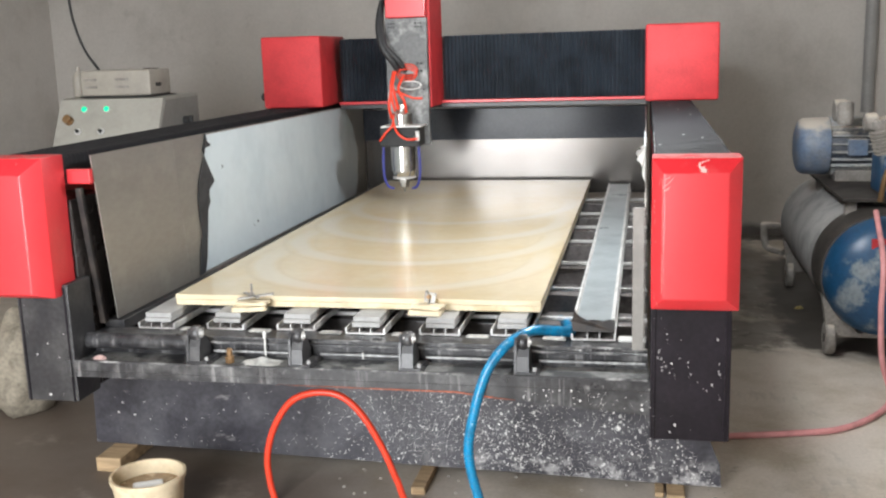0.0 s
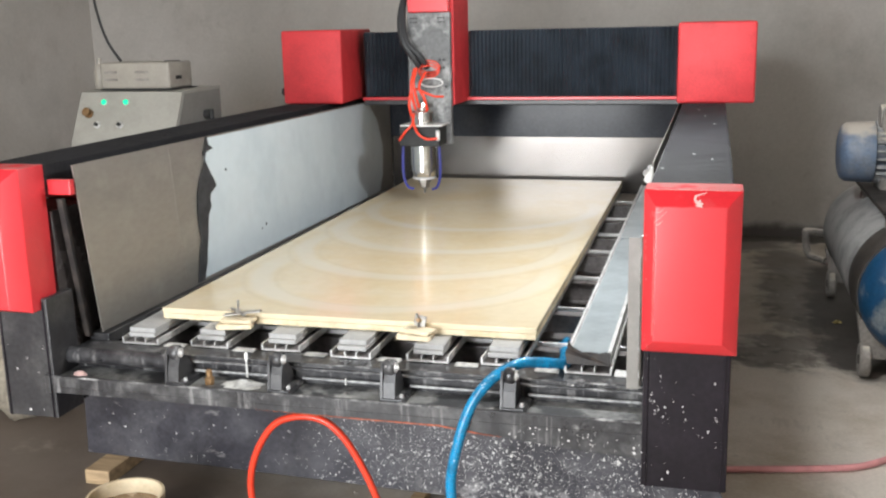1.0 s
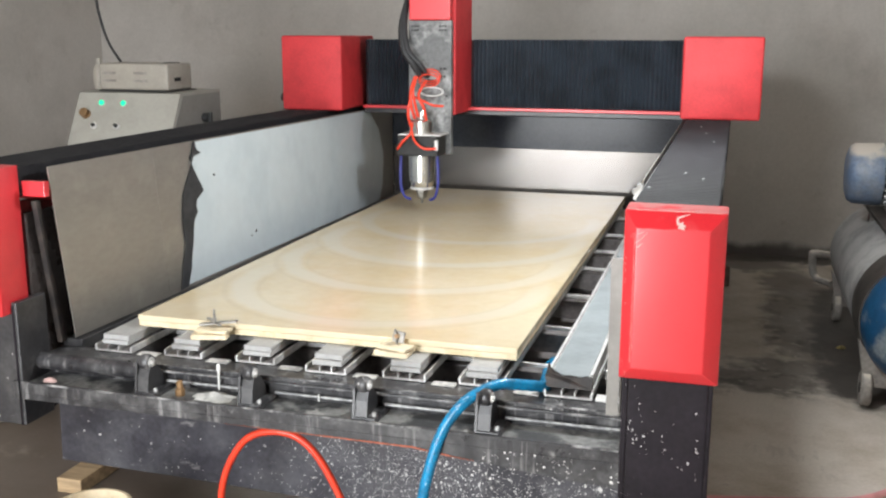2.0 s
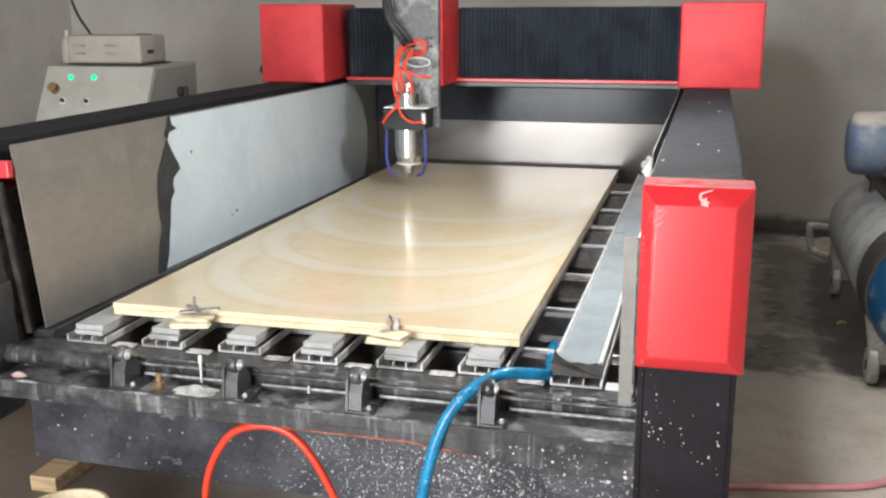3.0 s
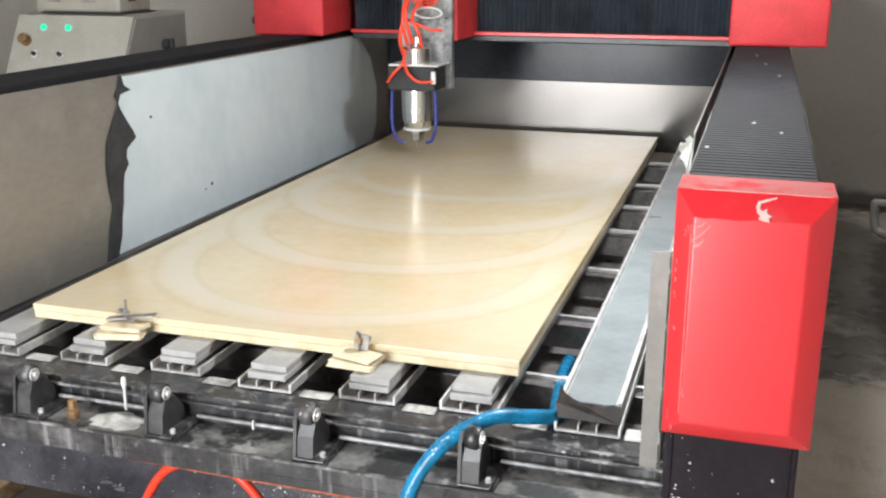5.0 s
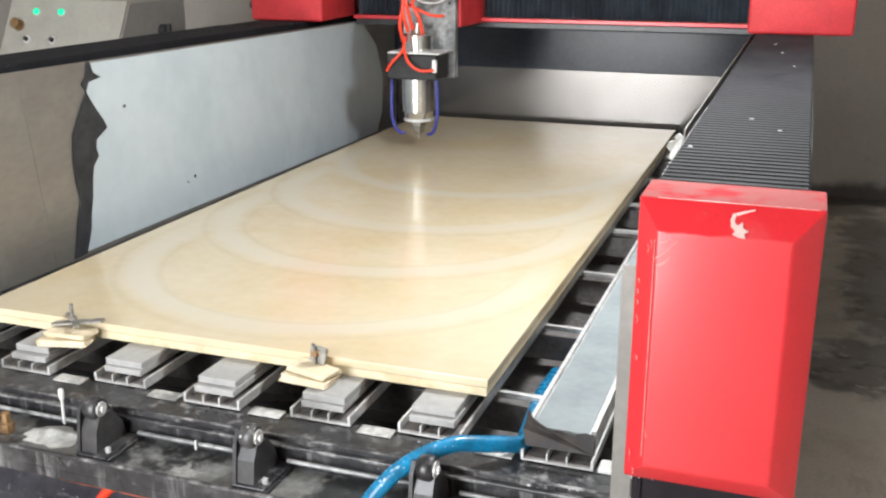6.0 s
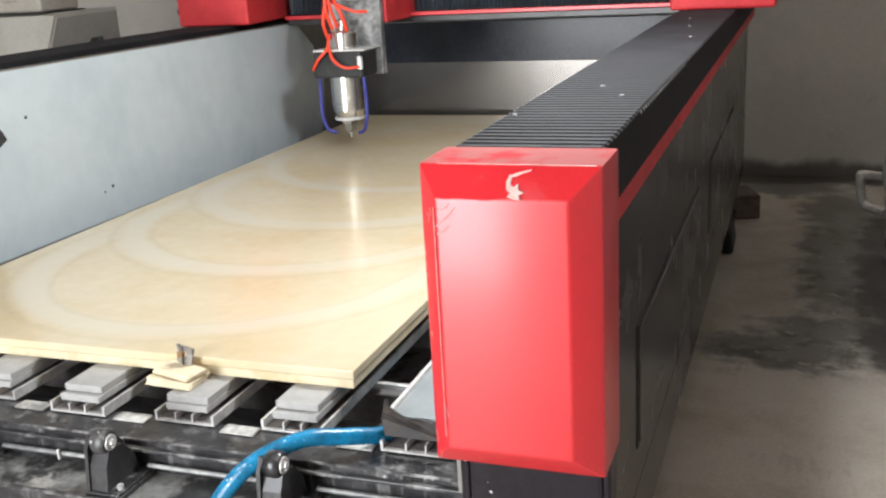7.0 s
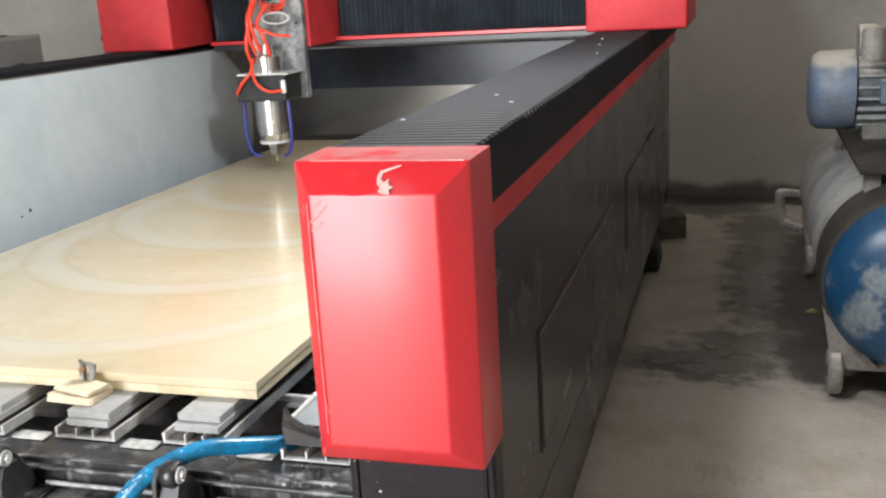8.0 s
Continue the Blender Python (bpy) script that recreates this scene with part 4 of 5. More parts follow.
def splashes(name, count, area, where, y, radius, seed, parent):
    """Dried drops of stone slurry on an upright sheet that faces the front: many small irregular lenses in one mesh."""
    random.seed(seed)
    verts, faces = [], []
    x0, x1, z0, z1 = area
    while count > 0:
        x, z = random.uniform(x0, x1), random.uniform(z0, z1)
        if random.random() > where(x, z):
            continue
        count -= 1
        r = radius * math.exp(random.gauss(0, 0.5))
        tall, turn = random.uniform(0.8, 1.7), random.uniform(0, 1)
        k0 = len(verts)
        rim = []
        for k in range(6):
            a = 2 * math.pi * (k + turn) / 6
            g = r * random.uniform(0.65, 1.3)
            rim.append((x + g * math.cos(a), z + g * math.sin(a) * tall))
        verts += [(u, y, w) for u, w in rim] + [(x, y - 0.0012, z)]
        faces += [(k0 + k, k0 + (k + 1) % 6, k0 + 6) for k in range(6)]
    me = bpy.data.meshes.new(name)
    me.from_pydata(verts, [], faces)
    me.materials.append(M["splash"])
    ob = new(name, me)
    ob.parent = parent
    return tagged(ob, "dried white drops of stone slurry", kind="stuff")


def apron_drops(x, z):
    hem = 0.068 - 0.021 * (x + 1.09)
    edge = 1.0 + 0.6 * (0.40 - z) if z < 0.40 else 0.99
    if z < hem or x > min(edge, 1.235):
        return 0.0
    t = min(1.0, max(0.0, (x + 0.35) / 0.75))
    patch = 0.5 + 0.9 * noise.noise(Vector((x * 4, z * 6, 0.3)))
    return max(0.0, (0.035 + t * t * (3 - 2 * t)) * (0.35 + patch) * (0.55 + 0.6 * (0.45 - z) / 0.4) * 0.6)


splashes("dried_slurry", 4200, (-1.05, 1.24, 0.02, 0.46), apron_drops, 0.5198, 0.00125, 41, apron)
splashes("dried_slurry", 60, (0.62, 0.99, 0.45, 0.505), lambda x, z: 1.0, 0.0723, 0.0013, 42, sh)
for col, lo2, hi2, yf, z0 in column_boxes:
    splashes("dried_slurry", 30 if lo2 > 0 else 9, (lo2 + 0.02, hi2 - 0.02, z0 + 0.01, z0 + 0.34), lambda x, z: 0.5 + noise.noise(Vector((x * 9, z * 7, 1.7))), yf - 0.0002, 0.0014, 43, col)
part("apron_frame", bm_box(-0.88, 0.99, 0.53, 0.62, 0.26, 0.438, 0.004), M["black"], machine)
part("shelf_underside", bm_box(-0.872, 0.992, 0.13, 0.524, 0.488, 0.494), M["black"], machine)

# splash sheets along the bed, with torn film
part("bed_edge", bm_box(-0.868, -0.795, 0.29, 3.49, 0.585, 0.624, 0.003), M["black"], machine)
ls = part("splash_sheet", bm_prism([(0.285, 0.632), (0.209, 1.208), (3.48, 1.185), (3.48, 0.60)], "x", -0.815, -0.812), M["steel"], machine, "brushed steel splash sheet")
TEAR = [(1.092, 1.196), (1.10, 1.168), (1.135, 1.150), (1.078, 1.142), (1.060, 1.118), (1.075, 1.092), (1.105, 1.050), (1.128, 1.022), (1.142, 0.996), (1.088, 0.968), (1.082, 0.944), (1.090, 0.918), (1.062, 0.890), (1.052, 0.850), (1.045, 0.800), (1.030, 0.750), (1.022, 0.700), (0.995, 0.640)]
film = part("protective_film", bm_prism(TEAR + [(3.22, 0.628), (3.28, 0.72), (3.30, 0.90), (3.22, 1.06), (3.06, 1.182)], "x", -0.8105, -0.8085), M["film"], ls, "pale blue protective film torn at its end")
flap = [(1.080, 1.203), (1.066, 1.16), (1.045, 1.14), (1.062, 1.116), (1.030, 1.07), (0.985, 1.00), (0.975, 0.93), (0.978, 0.86), (0.990, 0.80), (0.965, 0.74), (0.945, 0.66), (0.935, 0.632), (0.992, 0.634)]
part("film_flap", bm_prism(flap + [(a - 0.001, b) for a, b in reversed(TEAR[:-1])], "x", -0.8085, -0.8068), M["film_back"], ls, "black underside of the torn film")
part("sheet_fold", bm_prism([(0.795, 1.19), (0.807, 1.19), (0.872, 0.64), (0.860, 0.64)], "x", -0.8118, -0.8105), M["steel"], ls)
part("sheet_lip", bm_prism([(0.19, 1.10), (0.212, 1.10), (0.285, 0.62), (0.262, 0.62)], "x", -0.868, -0.850), M["brown"], machine)
for y, z, r in ((1.233, 1.048, 0.005), (1.590, 0.747, 0.006), (1.545, 0.735, 0.0035)):
    part("rivet_hole", bm_cyl(r, 0.002, pose(-0.8085, y, z, 0, 90), 12), M["rubber"], ls)
rs = part("splash_sheet", bm_prism([(0.16, 0.61), (0.16, 1.045), (0.50, 1.05), (0.60, 1.19), (3.48, 1.185), (3.48, 0.60)], "x", 0.978, 0.981), M["steel"], machine, "brushed steel splash sheet")
part("sheet_flange", bm_box(0.944, 0.977, 0.150, 0.153, 0.612, 1.045), M["zinc"], rs)
bm = bm_prism([(0.62, 1.165), (0.78, 1.178), (0.95, 1.174), (1.30, 1.170), (1.28, 1.155), (1.05, 1.14), (0.98, 1.165), (0.90, 1.10), (0.84, 1.15), (0.76, 1.09), (0.68, 1.14)], "x", 0.9745, 0.9775)
part("film_scrap", bm, M["film"], rs, "curled scrap of pale film")
bm = bm_prism([(0.977, 1.06), (0.977, 1.176), (0.970, 1.182), (0.962, 1.176), (0.966, 1.170), (0.952, 1.166), (0.948, 1.155), (0.955, 1.142), (0.950, 1.132), (0.961, 1.124), (0.968, 1.11), (0.966, 1.09), (0.971, 1.075)], "y", 0.588, 0.597)
for v in bm.verts:
    v.co.y += 0.02 * math.sin(v.co.z * 90) * (0.98 - v.co.x) / 0.03
part("film_scrap", bm, M["white_plastic"], rs, "crumpled end of the pale film")

# ---- the slab and its clamps ----
slab = thing("stone_slab", "polished cream stone slab with pale circular swirl marks lying on the table bars", "stone slab")
part("face", bm_box(-0.650, 0.647, 0.400, 3.40, 0.6745, 0.6925, 0.0015, 2), M["slab"], slab)
part("backing", bm_box(-0.649, 0.645, 0.4015, 3.398, 0.6545, 0.6735, 0.001, 1), M["slab_edge"], slab, "rough cut cream underside layer")


def clamp(x, y, turn, upright):
    """A steel hold-down plate with its bolt on wooden packing."""
    root = thing("slab_clamp", "upright bent steel clamp plate on pale wooden packing" if upright else "flat steel clamp bar with a bolt on pale wooden packing", "clamp", "clamps on the slab edge", at=(x, y, 0))
    root.rotation_euler = (0, 0, radians(turn))
    random.seed(31 if upright else 32)
    for nm, box in (("block", (-0.060, 0.050, -0.056, 0.012, 0.6548, 0.671)), ("packing", (-0.044, 0.060, -0.046, 0.010, 0.6722, 0.6845))):
        bm = bm_box(*box, 0.002, 1)
        for v in bm.verts:
            v.co += Vector((random.uniform(-0.005, 0.005), random.uniform(-0.004, 0.004), random.uniform(-0.0004, 0.0004)))
        bmesh.ops.rotate(bm, cent=(0, 0, 0), matrix=Matrix.Rotation(-0.14 if nm == "packing" else 0.05, 3, "Z"), verts=bm.verts[:])
        part(nm, bm, M["wood_pale"], root, "pale split wooden " + nm)
    if upright:
        lean = Matrix.Rotation(-0.16, 3, "X") @ Matrix.Rotation(0.12, 3, "Y")
        bm = bm_box(-0.020, -0.005, -0.003, 0.003, 0.686, 0.722, 0.001, 1)
        bm_box(0.005, 0.020, -0.003, 0.003, 0.686, 0.722, 0.001, 1, bm)
        bm_box(-0.0049, 0.0049, -0.003, 0.003, 0.686, 0.700, bm=bm)
        bm_box(-0.0049, 0.0049, -0.003, 0.003, 0.712, 0.722, bm=bm)
        bmesh.ops.rotate(bm, cent=(0, 0, 0.688), matrix=lean, verts=bm.verts[:])
        part("plate", bm, M["clamp"], root, "slotted grey steel plate")
        bm = bm_cyl(0.0035, 0.046, pose(-0.001, -0.007, 0.685, 0, -6), 10)
        part("bolt", bm, M["clamp"], root)
        part("bolt_nut", bm_cyl(0.0075, 0.009, pose(0.0, -0.004, 0.708, 80), 6), M["brass"], root)
    else:
        part("plate", bm_prism([(-0.050, 0.6862), (0.075, 0.701), (0.075, 0.706), (-0.050, 0.6912)], "y", -0.011, 0.011), M["clamp"], root, "grey steel bar")
        bm = bm_box(-0.06, 0.05, -0.006, 0.006, 0.6965, 0.701, 0.001, 1)
        bmesh.ops.rotate(bm, cent=(0, 0, 0.7), matrix=Matrix.Rotation(-0.9, 3, "Z"), verts=bm.verts[:])
        part("cross_piece", bm, M["clamp"], root)
        part("bolt", bm_cyl(0.0042, 0.050, pose(0.0, 0.0, 0.690), 10), M["clamp"], root)
        part("bolt_nut", bm_cyl(0.009, 0.008, pose(0, 0, 0.7015), 6), M["clamp"], root)
    return root


clamp(-0.352, 0.378, 10, False)
clamp(0.277, 0.378, -8, True)


# ---- loose hoses before the machine ----
def hose(name, pts, r, material, label, n=12, ridge=0.0, seg=14):
    ob = part(name, bm_tube(pts, r, seg, n, ridge=ridge), material, None, smooth=60)
    return tagged(ob, label, "hose")


hose("red_hose", [(-0.262, 0.244, 0.004), (-0.277, 0.245, 0.07), (-0.281, 0.245, 0.16), (-0.257, 0.245, 0.255), (-0.205, 0.245, 0.345), (-0.150, 0.245, 0.388), (-0.073, 0.245, 0.405), (0.0, 0.245, 0.390), (0.066, 0.245, 0.328), (0.128, 0.245, 0.218), (0.172, 0.245, 0.110), (0.215, 0.25, 0.0118), (0.32, 0.26, 0.0118)], 0.0115, M["red_hose"], "bright red plastic hose standing in a loop under the shelf")
hose("blue_hose", [(0.54, 0.02, 0.012), (0.497, 0.055, 0.10), (0.455, 0.055, 0.29), (0.478, 0.055, 0.44), (0.515, 0.075, 0.555), (0.572, 0.11, 0.630), (0.640, 0.18, 0.655), (0.705, 0.24, 0.640), (0.750, 0.295, 0.622), (0.742, 0.36, 0.612), (0.722, 0.50, 0.588), (0.690, 0.70, 0.540), (0.665, 0.95, 0.480)], 0.0155, M["blue_hose"], "blue ribbed hose hanging over the front of the machine", 26, 0.05)
hose("air_hose", [(2.02, 2.05, 0.72), (1.985, 1.70, 0.56), (1.965, 1.60, 0.36), (1.975, 1.58, 0.16), (2.01, 1.58, 0.03), (1.97, 1.42, 0.0125), (1.863, 1.25, 0.0125), (1.72, 1.12, 0.0125), (1.556, 1.063, 0.0125), (1.32, 1.006, 0.0125), (1.1, 0.95, 0.0125), (0.7, 0.8, 0.0125)], 0.0125, M["pink_hose"], "faded pink air hose running down from the compressor over the floor")

# ---- bucket ----
bk = thing("bucket", "cream plastic paint bucket with dirty water on the floor", "bucket", at=(-0.612, 0.03, 0))
part("body", bm_lathe([(0.092, 0.0), (0.098, 0.004), (0.116, 0.165), (0.122, 0.166), (0.122, 0.182), (0.113, 0.182), (0.111, 0.160), (0.095, 0.012), (0.0, 0.010)], None, 40), M["bucket"], bk, smooth=40)
part("water", bm_lathe([(0.1068, 0.135), (0.0, 0.1355)], None, 32), M["murk"], bk, "murky brown water")
bm = bm_box(-0.05, 0.045, -0.012, 0.012, 0.126, 0.152, 0.006)
bmesh.ops.rotate(bm, cent=(0, 0, 0.11), matrix=Matrix.Rotation(0.5, 3, "Z"), verts=bm.verts[:])
part("rag", bm, M["white_plastic"], bk, "wet white rag")

# ---- wooden packing under the apron ----
for x0, x1, y0, y1, z in ((-1.03, -0.93, 0.40, 0.75, 0.055), (0.19, 0.24, 0.36, 0.62, 0.03), (1.02, 1.05, 0.45, 0.60, 0.018), (1.06, 1.12, 0.44, 0.60, 0.016)):
    tagged(part("wood_block", bm_box(x0, x1, y0, y1, 0.0, z, 0.004), M["wood"]), "rough offcut of wood under the machine's apron", "wood block", "wood blocks under the machine")

# stone chips on the floor by the apron
random.seed(5)
bm = bmesh.new()
for k in range(45):
    x, y = random.uniform(-0.1, 1.3), random.uniform(0.25, 0.55)
    s = random.uniform(0.002, 0.006)
    bm_box(x - s, x + s, y - s * 0.8, y + s * 0.8, 0.0, s * 0.9, bm=bm)
tagged(part("stone_chips", bm, M["dust_iron"]), "small dark and white stone chips scattered on the floor", "debris", kind="stuff")

# ---- sack behind the rail end ----
bm = bmesh.new()
bmesh.ops.create_icosphere(bm, subdivisions=4, radius=1.0)
for v in bm.verts:
    d = 1 + 0.16 * noise.noise(v.co * 2.1) + 0.07 * noise.noise(v.co * 6)
    v.co = Vector((-1.70 + v.co.x * 0.16 * d, 1.02 + v.co.y * 0.22 * d, max(0.0, 0.20 + v.co.z * 0.25 * d)))
tagged(part("sack", bm, M["sack"], smooth=70), "slumped dirty beige sack on the floor beside the machine", "sack")

# ---- small block and rubber scrap at the machine's far foot ----
random.seed(17)
bm = bm_box(1.075, 1.165, 3.52, 3.80, 0.0, 0.14, 0.02)
for v in bm.verts:
    v.co.x += random.uniform(-0.012, 0.012) - 0.05 * v.co.z
    v.co.y += random.uniform(-0.02, 0.02)
    v.co.z *= 0.75 + 0.5 * random.random()
tagged(part("rubber_scrap", bm, M["rubber"]), "torn black rubber scrap beside the machine's foot", "scrap")
bm = bm_box(1.06, 1.23, 4.16, 4.40, 0.0, 0.13, 0.008)
bmesh.ops.rotate(bm, cent=(1.14, 4.28, 0), matrix=Matrix.Rotation(0.35, 3, "Z"), verts=bm.verts[:])
tagged(part("brick", bm, M["dirty_brick"]), "dusty dark brown brick by the machine's foot", "brick")

# ---- control cabinet ----
cab = thing("control_cabinet", "beige steel control console with two green lamps", "control cabinet", at=(-1.993, 2.425, 0))
W = 0.322
part("body", bm_prism([(-0.12, 0.0), (-0.12, 1.02), (0.022, 1.292), (0.10, 1.30), (0.46, 1.30), (0.46, 0.0)], "x", -W + 0.01, W), M["cabinet"], cab, "beige painted steel body")
part("side_panel", bm_prism([(-0.10, 0.02), (-0.10, 1.03), (0.035, 1.28), (0.45, 1.285), (0.45, 0.02)], "x", W, W + 0.004), M["cabinet_side"], cab)


def face(u, h):
    """A point on the sloping front: u across, h up."""
    t = (h - 1.02) / 0.272
    return Vector((u, -0.12 + 0.142 * t, h))


tilt = 90 - math.degrees(math.atan2(0.142, 0.272))
for u in (-0.152, -0.014):
    q = face(u, 1.236)
    lamp = part("indicator", bm_cyl(0.018, 0.006, pose(*q, tilt), 24), M["alu"], cab)
    part("lens", bm_lathe([(0.0155, 0.0), (0.0145, 0.010), (0.008, 0.015), (0.0, 0.016)], pose(*q, tilt) @ Matrix.Translation((0, 0, 0.004)), 24), M["led"], lamp, "lit green lens", smooth=60)
q = face(-0.235, 1.175)
kn = part("stop_button", bm_cyl(0.026, 0.008, pose(*q, tilt), 24), M["brass"], cab)
part("cap", bm_lathe([(0.014, 0.0), (0.014, 0.02), (0.024, 0.024), (0.024, 0.032), (0.0, 0.036)], pose(*q, tilt) @ Matrix.Translation((0, 0, 0.006)), 24), M["brass"], kn, "worn brown stop button", smooth=40)
for u in (-0.168, -0.025):
    q = face(u, 1.115)
    s = part("key_switch", bm_cyl(0.019, 0.010, pose(*q, tilt), 20), M["alu"], cab, "round metal switch")
    part("knob", bm_cyl(0.010, 0.014, pose(*q, tilt) @ Matrix.Translation((0, 0, 0.01)), 16), M["rubber"], s)
k = part("side_knob", bm_cyl(0.026, 0.035, pose(W + 0.004, 0.25, 1.15, 0, 90), 20, bevel=0.004), M["rubber"], cab, "black rotary handle", smooth=40)
part("grip", bm_box(W + 0.038, W + 0.058, 0.24, 0.26, 1.12, 1.18, 0.004), M["rubber"], k)

dv = thing("electronics_box", "beige plastic electronics box with vent slots on the console", "electronics", at=(-1.969, 2.61, 1.301))
part("case", bm_box(-0.225, 0.205, -0.13, 0.13, 0.006, 0.152, 0.014, 3), M["device"], dv, smooth=40)
part("base", bm_box(-0.228, 0.225, -0.138, 0.138, 0.0, 0.006), M["rubber"], dv)
for a, b in ((-0.205, -0.12), (-0.01, 0.075)):
    for z in (0.05, 0.092):
        part("vent_slot", bm_box(a, b, -0.1318, -0.1295, z, z + 0.014), M["dust_iron"], dv)
part("socket", bm_box(0.2055, 0.209, -0.06, 0.0, 0.055, 0.075), M["rubber"], dv)
part("top_catch", bm_box(0.12, 0.19, -0.03, 0.03, 0.150, 0.157, 0.002), M["rubber"], dv)
# made-up bottle shape, added in place of a faint glint over the console
an = tagged(part("bottle", bm_lathe([(0.030, 0.0), (0.034, 0.005), (0.034, 0.10), (0.026, 0.13), (0.013, 0.145), (0.013, 0.175), (0.0, 0.176)], Matrix.Translation((-2.264, 2.58, 1.301)), 24), M["device"], smooth=40), "small pale bottle shape put in for a glint on the console", "bottle")
tagged(part("power_cable", bm_tube([(-2.184, 2.68, 1.452), (-2.27, 2.70, 1.56), (-2.345, 2.74, 1.70), (-2.395, 2.78, 1.88), (-2.435, 2.82, 2.4), (-2.435, 2.84, 3.29)], 0.008, 8), M["cable"], smooth=60), "thin dark cable hanging from the ceiling to the electronics box", "cable")
tagged(part("wall_pipe", bm_cyl(0.045, 2.35, pose(2.60, RY1 - 0.048, 0.95), 20), M["pipe"], smooth=40), "grey vertical pipe on the wall behind the compressor", "pipe")

# ---- hanging bulb ----
def hanging_bulb(x, y, z, label):
    hb = thing("hanging_bulb", label, "lamp", at=(x, y, 0))
    part("cord", bm_cyl(0.004, RZ - z - 0.10, Matrix.Translation((0, 0, z + 0.10)), 8), M["cable"], hb)
    part("socket", bm_lathe([(0.022, z + 0.055), (0.024, z + 0.06), (0.022, z + 0.10), (0.008, z + 0.115)], None, 20), M["white_plastic"], hb, smooth=40)
    bulb = part("bulb", bm_lathe([(0.020, z + 0.054), (0.028, z + 0.045), (0.0345, z + 0.01), (0.0345, z - 0.01), (0.026, z - 0.028), (0.0, z - 0.036)], None, 24), M["bulb"], hb, "glowing glass bulb", smooth=60)
    bulb.visible_shadow = False


hanging_bulb(*LAMP, "bare lit bulb on a black cord over the machine")

# ---- air compressor ----
cp = thing("air_compressor", "large blue air compressor under thick stone dust", "compressor", at=(2.10, 2.05, 0))
TR, TZ, TL = 0.290, 0.395, 1.60
ax = pose(0, 0, TZ, -90)
part("tank_end", bm_lathe([(0.0, -0.085), (0.10, -0.078), (0.18, -0.055), (0.24, -0.022), (0.272, 0.02), (TR - 0.004, 0.07), (TR - 0.004, 0.10)], ax, 56), M["tank_blue"], cp, "chipped blue domed tank end", smooth=50)
part("tank_band", bm_lathe([(TR - 0.001, 0.1005), (TR + 0.004, 0.102), (TR + 0.004, 0.38), (TR - 0.001, 0.3815)], ax, 56), M["tank_dark"], cp, "dark brown part of the tank", smooth=50)
part("tank_body", bm_lathe([(TR, 0.382), (TR, TL), (0.27, TL + 0.07), (0.16, TL + 0.12), (0.0, TL + 0.135)], ax, 56), M["tank_grey"], cp, "tank covered with pale dust", smooth=50)
tag = part("maker_plate", bm_box(-0.10, 0.08, -0.052, -0.040, TZ + 0.155, TZ + 0.205, 0.002), M["red_dull"], cp, "red label plate")
part("drain_fitting", bm_cyl(0.014, 0.05, pose(0.0, -0.08, TZ - 0.02, 90), 12), M["brass"], cp)
for y in (0.11, 1.50):
    for s in (-1, 1):
        leg = part("foot", bm_prism([(s * 0.10, 0.10), (s * 0.25, 0.10), (s * 0.285, 0.30), (s * 0.20, 0.20)], "y", y - 0.03, y + 0.03), M["dust_iron"], cp, "dusty bent foot bracket")
        wheel = part("caster_wheel", bm_lathe([(0.02, -0.022), (0.072, -0.022), (0.080, -0.014), (0.080, 0.014), (0.072, 0.022), (0.02, 0.022)], pose(s * 0.24, y, 0.080, 0, 90), 32), M["dust_iron"], cp, "dusty caster wheel", smooth=40)
        part("hub", bm_cyl(0.022, 0.05, pose(s * 0.24 - 0.025, y, 0.08, 0, 90), 16), M["tank_dark"], wheel)
    part("axle_bar", bm_box(-0.24, 0.24, y - 0.014, y + 0.014, 0.088, 0.112, 0.002), M["dust_iron"], cp)
part("pull_handle", bm_tube([(-0.26, 1.66, 0.18), (-0.35, 1.75, 0.20), (-0.372, 1.75, 0.32), (-0.355, 1.75, 0.34), (-0.23, 1.68, 0.34)], 0.022, 10), M["dust_iron"], cp, smooth=50)
part("deck", bm_box(-0.17, 0.36, 0.30, 1.34, TZ + TR + 0.030, TZ + TR + 0.048, 0.003), M["tank_dark"], cp, "dark top plate")
for y in (0.36, 1.20):
    part("deck_post", bm_box(-0.15, -0.10, y - 0.03, y + 0.03, TZ + 0.25, TZ + TR + 0.031), M["dust_iron"], cp)
    part("deck_post", bm_box(0.28, 0.33, y - 0.03, y + 0.03, TZ + 0.05, TZ + TR + 0.031), M["dust_iron"], cp)
# motor, lying across the tank
MZ, MY = 0.920, 1.03
mo = part("motor", bm_lathe([(0.136, 0.0), (0.138, 0.004), (0.138, 0.25), (0.12, 0.262), (0.03, 0.27), (0.03, 0.33)], pose(-0.14, MY, MZ, 0, 90), 40), M["motor_body"], cp, "finned electric motor", smooth=40)
part("fan_cover", bm_lathe([(0.0, -0.165), (0.10, -0.163), (0.138, -0.150), (0.155, -0.125), (0.160, 0.005), (0.140, 0.005)], pose(-0.14, MY, MZ, 0, 90), 40), M["motor_blue"], mo, "blue fan cover under pale dust", smooth=50)
for k in range(22):
    a = 2 * math.pi * k / 22
    bm = bm_box(0.012, 0.225, -0.0035, 0.0035, 0.136, 0.160, 0.001, 1)
    bmesh.ops.transform(bm, matrix=Matrix.Translation((-0.14, MY, MZ)) @ Matrix.Rotation(a, 4, "X"), verts=bm.verts[:])
    part("fin", bm, M["fins"], mo)
part("motor_foot", bm_box(-0.10, 0.09, MY - 0.10, MY + 0.10, TZ + TR + 0.048, MZ - 0.125, 0.004), M["dust_iron"], mo)
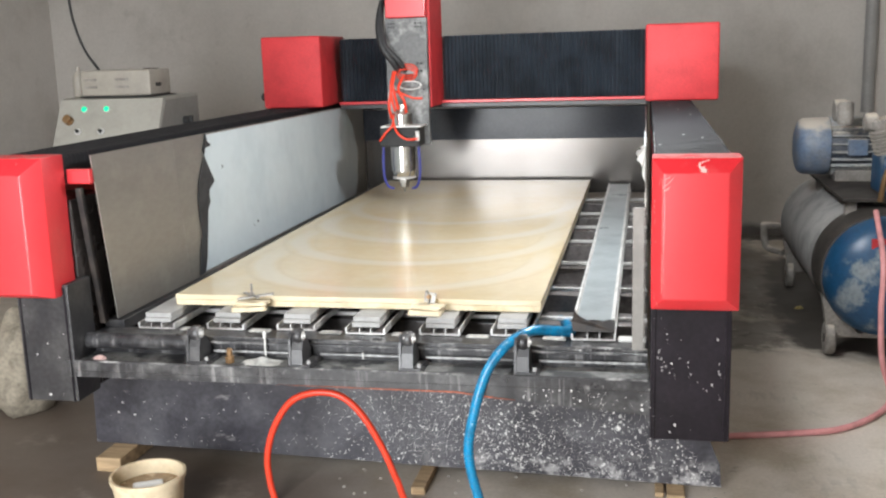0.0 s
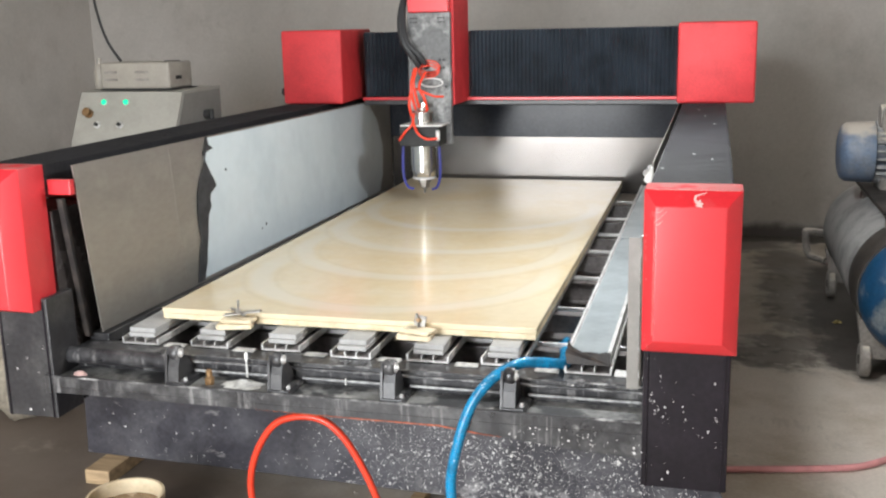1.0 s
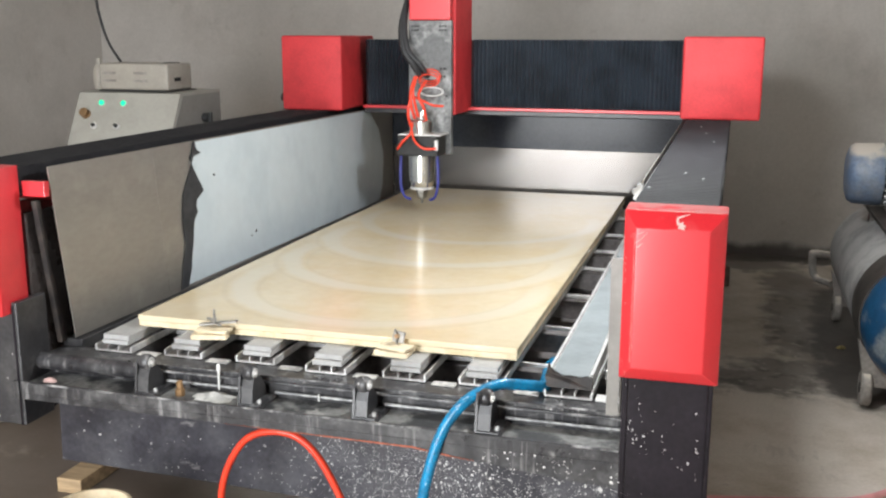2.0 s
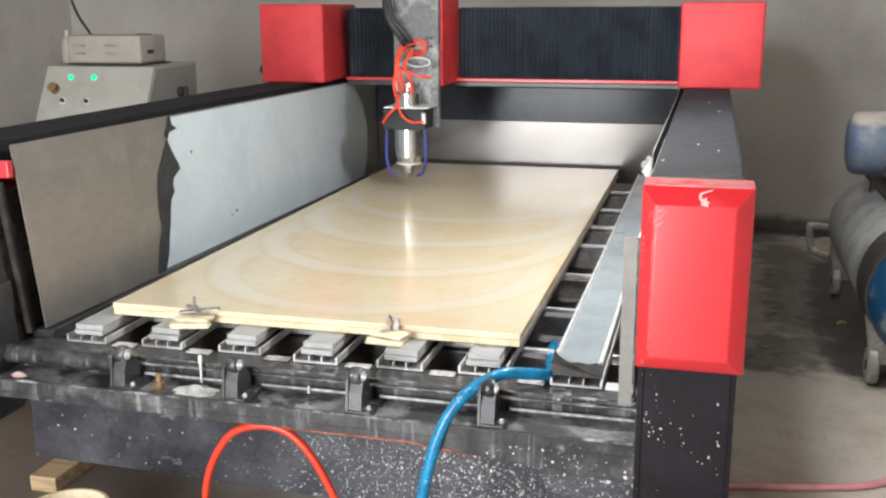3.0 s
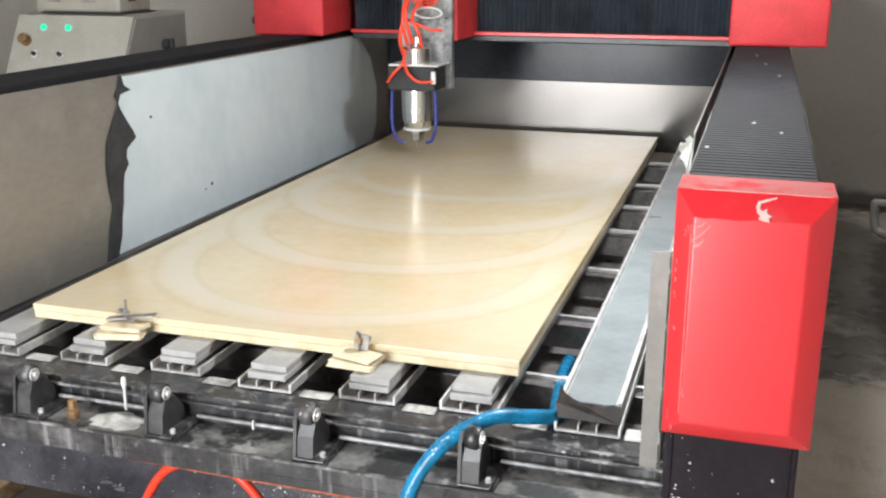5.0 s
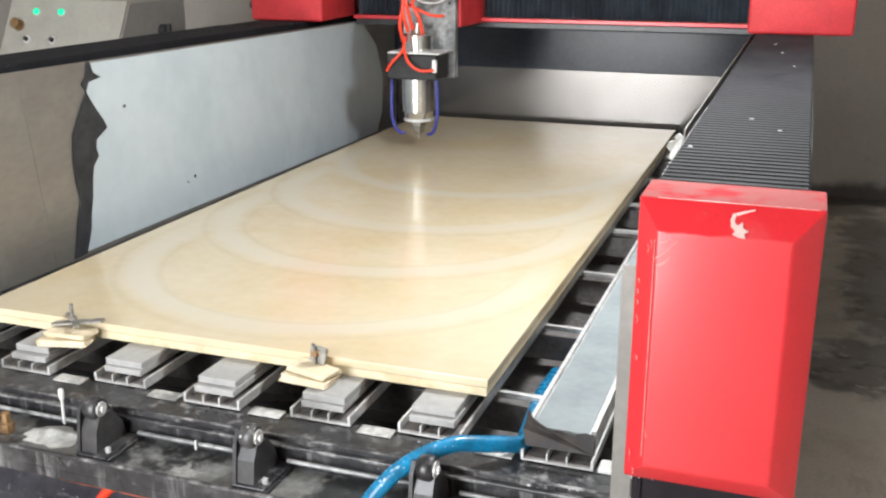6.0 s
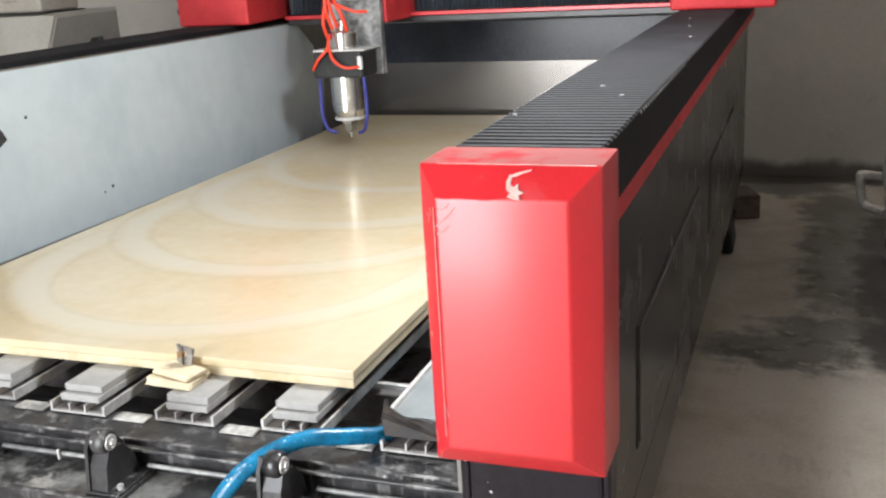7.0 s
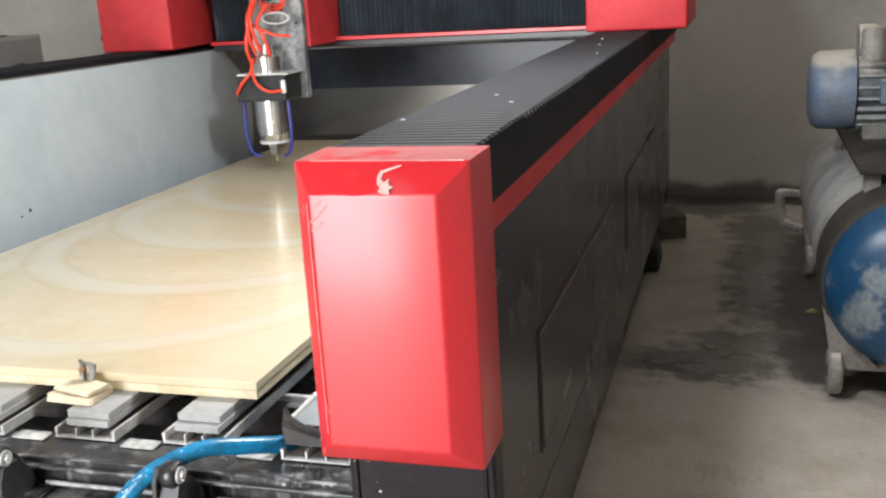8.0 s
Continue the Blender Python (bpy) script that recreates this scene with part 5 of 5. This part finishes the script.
part("terminal_box", bm_box(-0.05, 0.05, MY - 0.175, MY - 0.10, MZ - 0.04, MZ + 0.05, 0.006), M["motor_blue"], mo)
# pump with two finned cylinders and pulley
pu = part("pump_case", bm_box(0.02, 0.27, 0.36, 0.64, TZ + TR + 0.048, 0.93, 0.02, 3), M["tank_blue"], cp, "blue pump crankcase", smooth=40)
for i, (x, lean) in enumerate(((0.08, -16), (0.22, 16))):
    for k in range(7):
        bm = bm_cyl(0.075, 0.008, pose(x, 0.50, 0.93, 0, lean) @ Matrix.Translation((0, 0, 0.012 + k * 0.018)), 24)
        part("cooling_fin", bm, M["dust_iron"], pu)
    part("cylinder", bm_cyl(0.058, 0.15, pose(x, 0.50, 0.925, 0, lean), 24), M["dust_iron"], pu)
    part("cylinder_head", bm_cyl(0.078, 0.04, pose(x, 0.50, 0.93, 0, lean) @ Matrix.Translation((0, 0, 0.145)), 24, bevel=0.005), M["dust_iron"], pu, smooth=40)
    part("air_filter", bm_cyl(0.045, 0.06, pose(x - 0.13 + 0.26 * i * 0.2, 0.50, 1.09, 0, 90), 24, bevel=0.006), M["dust_iron"], pu, "dusty round air filter", smooth=40)
part("intake", bm_cyl(0.04, 0.12, pose(-0.10, 0.72, 1.06), 24, bevel=0.006), M["dust_iron"], pu, smooth=40)
part("filter_drum", bm_lathe([(0.0, 0.0), (0.055, 0.002), (0.058, 0.01), (0.058, 0.06), (0.05, 0.066), (0.0, 0.068)], pose(-0.15, 0.78, 1.13, 0, 90), 28), M["dust_iron"], pu, "dusty filter drum", smooth=40)
part("pulley_guard", bm_lathe([(0.0, 0.0), (0.20, 0.002), (0.21, 0.012), (0.21, 0.05), (0.20, 0.06), (0.0, 0.062)], pose(0.30, 0.62, 0.93, 0, 90), 40), M["dust_iron"], cp, "dusty belt guard", smooth=40)
part("delivery_pipe", bm_tube([(0.16, 0.45, 1.06), (0.10, 0.30, 1.02), (0.02, 0.28, 0.86), (0.0, 0.30, 0.72)], 0.014, 10), M["brass"], cp, smooth=50)

# a crumpled yellow scrap on the floor by the compressor's wheel
random.seed(8)
bm = bm_lathe([(0.030, 0.0), (0.024, 0.008), (0.011, 0.014), (0.0, 0.016)], None, 9)
for v in bm.verts:
    g = 0.55 + 0.8 * random.random()
    v.co = Vector((1.844 + v.co.x * g, 3.003 + v.co.y * g * 0.7, v.co.z * (0.6 + 0.7 * random.random())))
tagged(part("paper_scrap", bm, M["leaf"]), "small crumpled yellow scrap on the stained floor", "scrap")
